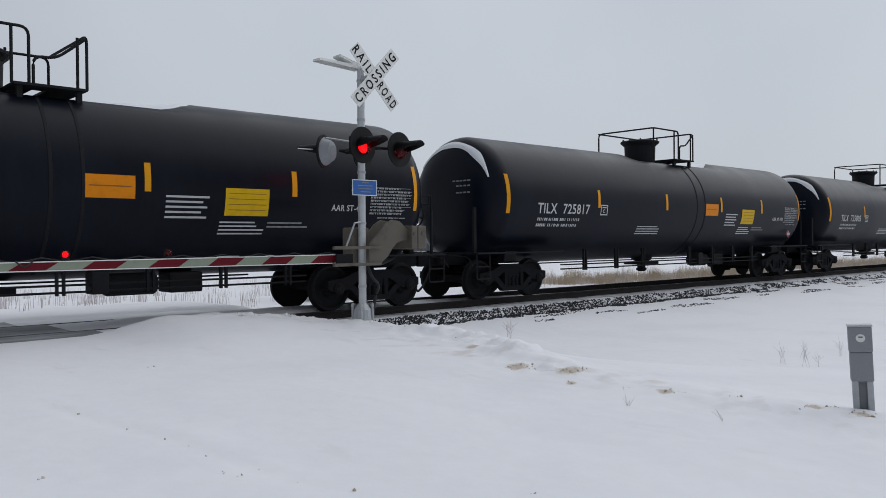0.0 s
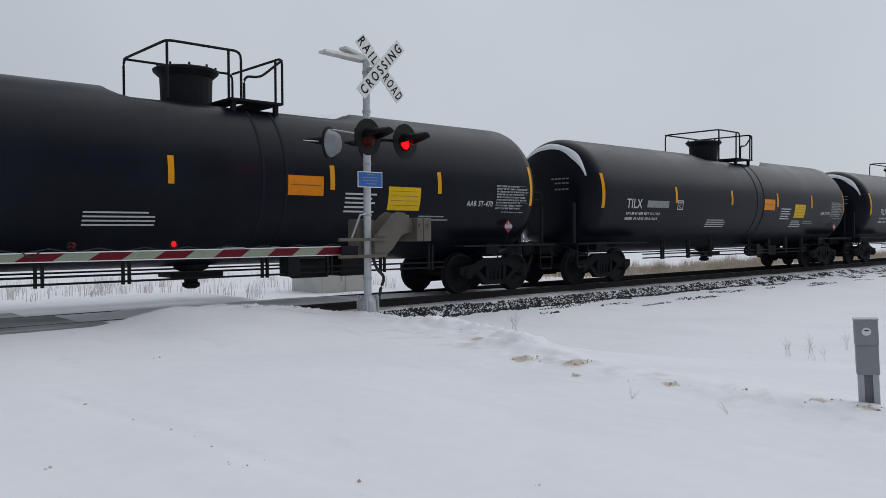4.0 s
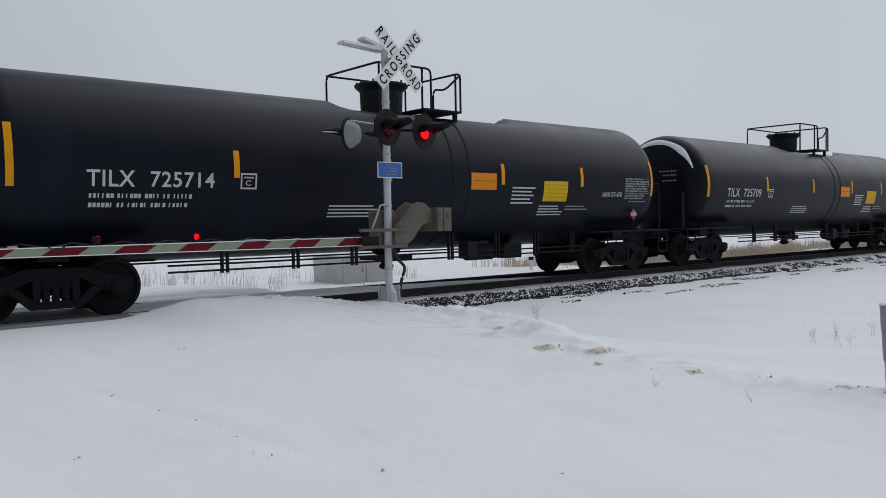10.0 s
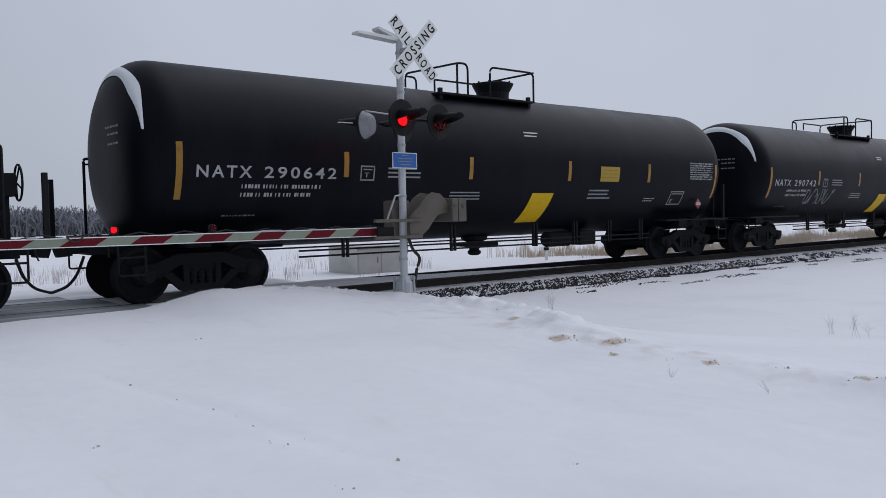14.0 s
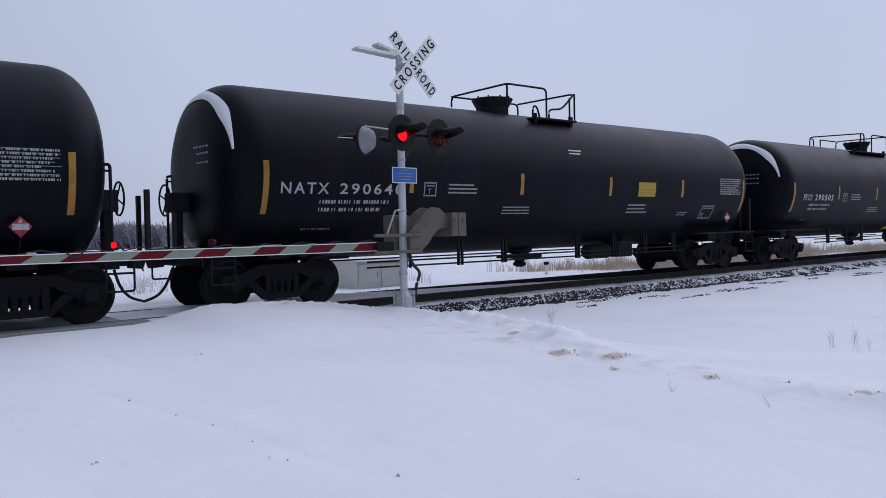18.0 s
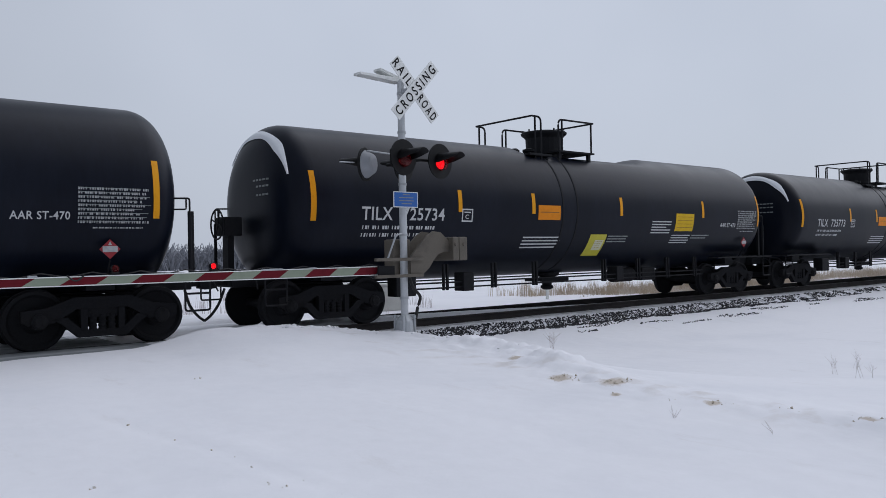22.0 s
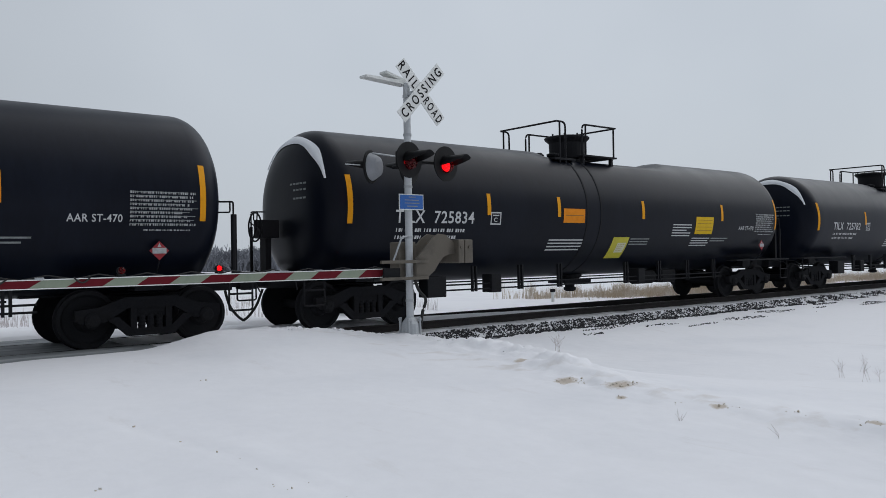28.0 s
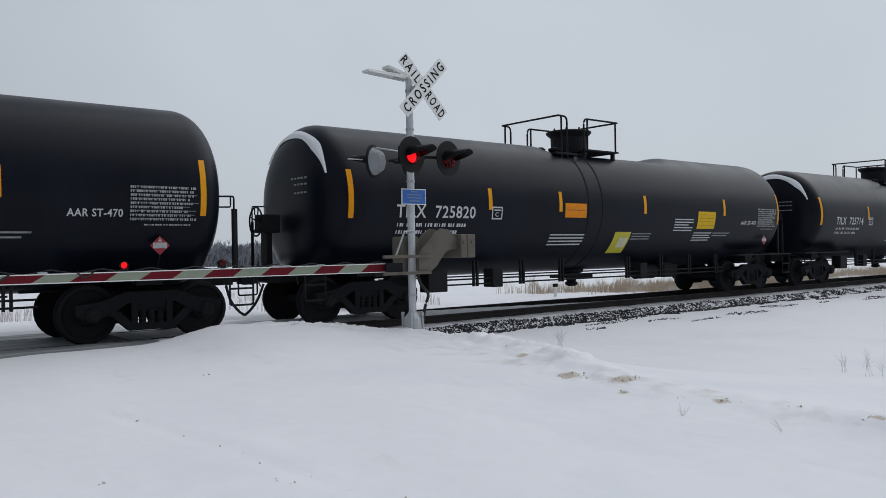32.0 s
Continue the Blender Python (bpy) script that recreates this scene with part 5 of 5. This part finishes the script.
def relay_cabinet():
    cab = thing("relay_cabinet", "pale grey relay cabinet standing in snow beyond the track", "cabinet", pose(12.37, 18.85, -0.42))
    part("body", box(B(), 0, 1.62, 0, 1.55, -0.30, 0.78, 0.02), M["cabinet"], cab)
    part("roof", box(B(), -0.05, 1.67, -0.05, 1.60, 0.78, 0.83, 0.015), M["cabinet"], cab)
    part("plinth", box(B(), -0.03, 1.65, -0.03, 1.58, -0.4, -0.02, 0.015), M["galv"], cab)
    for x0, x1 in ((0.04, 0.79), (0.83, 1.58)):
        d = part("door", box(B(), x0, x1, -0.018, 0.0, 0.05, 0.73, 0.004), M["cabinet"], cab)
        part("handle", box(B(), x1 - 0.12, x1 - 0.08, -0.04, -0.018, 0.34, 0.50, 0.004), M["galv"], d)


def pedestal():
    x, y = 7.36, 2.62
    z = ground_height(x, y)
    p = thing("cable_pedestal", "small grey cable pedestal leaning in the snow", "pedestal", pose(x, y, z + 0.0, 0, -3.0, -65) @ Matrix.Diagonal((0.89, 0.89, 0.85, 1)))
    for s in (-0.065, 0.065):
        part("leg", box(B(), s - 0.028, s + 0.028, -0.03, 0.03, -0.2, 0.36, 0.004), M["galv"], p, "pale channel leg")
    part("back_plate", box(B(), -0.09, 0.09, 0.032, 0.05, -0.1, 0.36, 0.003), M["pedestal"], p)
    part("housing", box(B(), -0.10, 0.10, -0.06, 0.07, 0.30, 0.60, 0.012), M["pedestal"], p)
    top = part("cover", box(B(), -0.104, 0.104, -0.066, 0.074, 0.60, 0.86, 0.012), M["pedestal"], p)
    part("cap", box(B(), -0.11, 0.11, -0.072, 0.08, 0.86, 0.878, 0.004), M["galv"], top)
    seal = part("round_badge", lathe_at(B(), 0, -0.066, [(-0.008, 0.004), (-0.008, 0.04), (0.0, 0.042)], "y", 18, 0.745), M["sign_white"], top, "round white badge")
    part("badge_mark", box(B(), -0.018, 0.018, -0.079, -0.075, 0.752, 0.762), M["black"], seal)


def marker_post():
    x, y = 20.25, 18.95
    post = thing("marker_post", "short pale marker post with a dark cap in snow", "marker post", pose(x, y, ground_height(x, y)))
    part("stake", box(B(), -0.05, 0.05, -0.03, 0.03, -0.3, 0.34, 0.008), M["sign_white"], post)
    part("cap", box(B(), -0.09, 0.09, -0.045, 0.045, 0.34, 0.45, 0.012), M["steel"], post, "dark cap")


relay_cabinet()
pedestal()
marker_post()


# ---- plants: dry grass beyond the track, dead weeds in the snow, a belt of bare shrubs ----
def blades(name, spots, mat, label, rng, height, width=0.006, lean=0.35, kind="stuff"):
    verts, faces = [], []
    for x, y, z, hk in spots:
        h = height * hk * rng.uniform(0.55, 1.15)
        a, l = rng.random() * math.tau, rng.uniform(0, lean) * h
        w = width * rng.uniform(0.7, 1.4)
        dx, dy = math.cos(a), math.sin(a)
        k = len(verts)
        verts += [(x - w, y, z), (x + w, y, z), (x + dx * l * 0.35 - w * 0.7, y + dy * l * 0.35, z + h * 0.6), (x + dx * l * 0.35 + w * 0.7, y + dy * l * 0.35, z + h * 0.6), (x + dx * l, y + dy * l, z + h)]
        faces += [(k, k + 1, k + 3, k + 2), (k + 2, k + 3, k + 4)]
    me = bpy.data.meshes.new(name)
    me.from_pydata(verts, [], faces)
    me.materials.append(mat)
    return tagged(new(name, me), label, "grass", kind=kind)


def plants():
    rng = random.Random(8)
    spots = []
    for _ in range(30000):
        x = 16.5 + 50 * rng.random() ** 1.3
        y = 20.4 - 3.0 * smoothstep(16.5, 26, x) + 2.5 * rng.random()
        clump = 0.25 * smoothstep(20, 27, x) + noise.noise((x * 0.55, y * 0.7, 2.0)) + 0.25 * noise.noise((x * 2.2, y * 2, 5.0))
        thick = smoothstep(17.5, 24.0, x) * 1.2 - 0.45
        if clump + thick * 0.75 < 0.42 + 0.3 * rng.random():
            continue
        spots.append((x, y, ground_height(x, y) - 0.03, max(0.2, (0.62 + 0.75 * clump) * (0.75 + 0.9 * noise.noise((x * 1.7, y * 1.5, 9.0))))))
    blades("dry_grass", spots, M["grass"], "strip of tall straw-coloured dry grass in snow", rng, 0.62, 0.009)
    spots = []
    for _ in range(150):
        cx, cy = rng.uniform(3.0, 16), rng.uniform(18.0, 30)
        for _ in range(rng.randint(3, 9)):
            x, y = cx + rng.gauss(0, 0.12), cy + rng.gauss(0, 0.12)
            spots.append((x, y, ground_height(x, y) - 0.02, 1.0))
    blades("field_stubble", spots, M["weed"], "sparse brown stalks sticking out of the snow field", rng, 0.42, 0.006)
    # single dead weeds beside the road
    def weed(x, y, h, n):
        bm = B()
        z = ground_height(x, y) - 0.03
        for k in range(n):
            a = rng.random() * math.tau
            l = h * rng.uniform(0.05, 0.22)
            hh = h * rng.uniform(0.6, 1.0)
            p0, p1 = Vector((x + rng.gauss(0, 0.03), y + rng.gauss(0, 0.03), z)), Vector((x + math.cos(a) * l, y + math.sin(a) * l, z + hh))
            tube(bm, [p0, (p0 + p1) / 2 + Vector((0, 0, hh * 0.08)), p1], [0.0022, 0.0016, 0.001], 4)
            for j in range(3):
                q = p0.lerp(p1, 0.55 + 0.15 * j)
                tube(bm, [q, q + Vector((rng.gauss(0, 0.05), rng.gauss(0, 0.05), 0.05 + 0.06 * rng.random()))], [0.0018, 0.001], 4)
        whole("dead_weed", bm, M["weed"], "thin brown dead weed poking through snow", "weed", "weeds beside the road", "stuff")
    for x, y, h, n in ((7.72, 7.15, 0.26, 7), (11.93, 5.42, 0.3, 5), (12.68, 5.45, 0.34, 3), (10.96, 4.65, 0.28, 3), (11.3, 4.6, 0.24, 2), (13.41, 5.15, 0.34, 3), (13.6, 4.9, 0.24, 2),
                       (6.03, 4.14, 0.05, 2), (6.14, 3.28, 0.09, 1)):
        weed(x, y, h, n)
    # crumbs of sandy dirt in the plowed windrow
    bm = B()
    for x, y, n, wide in ((6.62, 6.03, 22, 0.07), (6.75, 5.9, 8, 0.05), (6.79, 5.41, 30, 0.07), (6.95, 5.3, 10, 0.05), (6.39, 5.07, 9, 0.03), (6.54, 4.56, 4, 0.03), (6.69, 4.17, 7, 0.04), (6.72, 4.05, 4, 0.03),
                          (6.9, 3.5, 4, 0.05), (7.01, 2.96, 8, 0.06), (7.1, 2.8, 6, 0.05), (7.09, 2.54, 18, 0.07), (3.61, 3.15, 3, 0.03), (1.47, 5.34, 3, 0.015), (2.37, 4.73, 3, 0.02), (2.44, 4.6, 2, 0.015), (2.29, 3.7, 3, 0.03), (3.52, 8.7, 4, 0.04),
                          *[(2.16 + 0.59 * k / 17, 7.19 - 3.26 * k / 17, k % 2, 0.04) for k in range(18)]):
        for _ in range(n):
            qx, qy = x + rng.gauss(0, wide), y + rng.gauss(0, wide)
            s = 0.004 + 0.014 * rng.random() ** 2
            at = Vector((qx, qy, ground_height(qx, qy) + s * 0.1))
            t = Euler((rng.random() * 6, rng.random() * 6, rng.random() * 6)).to_matrix()
            v = [bm.verts.new(at + t @ Vector(p) * s * rng.uniform(0.7, 1.4)) for p in ((1, 0, 0), (-1, 0, 0), (0, 1, 0), (0, -1, 0), (0, 0, 0.8), (0, 0, -0.8))]
            for q in ((0, 2, 4), (2, 1, 4), (1, 3, 4), (3, 0, 4), (2, 0, 5), (1, 2, 5), (3, 1, 5), (0, 3, 5)):
                bm.faces.new([v[k] for k in q])
    whole("dirt_crumbs", bm, M["dirt"], "sandy crumbs of dirt in the plowed snow", "dirt", kind="stuff")
    # lumps of thrown snow along the bank's crest
    def lump(x, y, s):
        bm = B()
        bmesh.ops.create_icosphere(bm, subdivisions=2, radius=1.0)
        for v in bm.verts:
            k = 1 + 0.5 * noise.noise(v.co * 1.5 + Vector((x * 3, y * 3, 4)))
            v.co = Vector((v.co.x * s * k * 1.3, v.co.y * s * k, v.co.z * s * k * 0.8))
        whole("snow_lump", bm, snow_ground, "lump of plowed snow on the bank", "snow lump", "snow lumps on the bank", at=pose(x, y, ground_height(x, y) - s * 0.25, 0, 0, rng.random() * 360), smooth=True)
    for i in range(80):
        x = rng.uniform(6.2, 8.9)
        lump(x, 11.80 + rng.gauss(0, 0.16) - 0.8 * smoothstep(7.4, 8.6, x), rng.uniform(0.012, 0.03) + 0.05 * rng.random() ** 4)
    for i in range(16):
        y = rng.uniform(6.5, 11)
        lump(7.15 + 0.6 * smoothstep(4.5, 8.5, y) + rng.gauss(0, 0.16), y, rng.uniform(0.015, 0.035))
    # a belt of bare shrubs and small trees behind the field
    bm = B()
    for i in range(760):
        x, y = (5 + 90 * rng.random() if i < 560 else -30 + 230 * rng.random()), 105 + 25 * rng.random()
        h = rng.uniform(2.0, 4.2)
        z = -0.8
        for k in range(14):
            a, l = rng.random() * math.tau, h * rng.uniform(0.15, 0.5)
            p = Vector((x + rng.gauss(0, 0.6), y + rng.gauss(0, 0.4), z))
            q = p + Vector((math.cos(a) * l, math.sin(a) * l, h * rng.uniform(0.6, 1.0)))
            tube(bm, [p, p.lerp(q, 0.5) + Vector((0, 0, 0.2)), q], [0.12, 0.08, 0.035], 3, False)
            for j in range(3):
                s = p.lerp(q, 0.4 + 0.2 * j)
                tube(bm, [s, s + Vector((rng.gauss(0, 0.5), rng.gauss(0, 0.4), rng.uniform(0.3, 0.9)))], [0.07, 0.035], 3, False)
    whole("shrub_belt", bm, M["bare_wood"], "belt of bare grey shrubs behind the snowy field", "shrubs", kind="stuff")


plants()


motions()
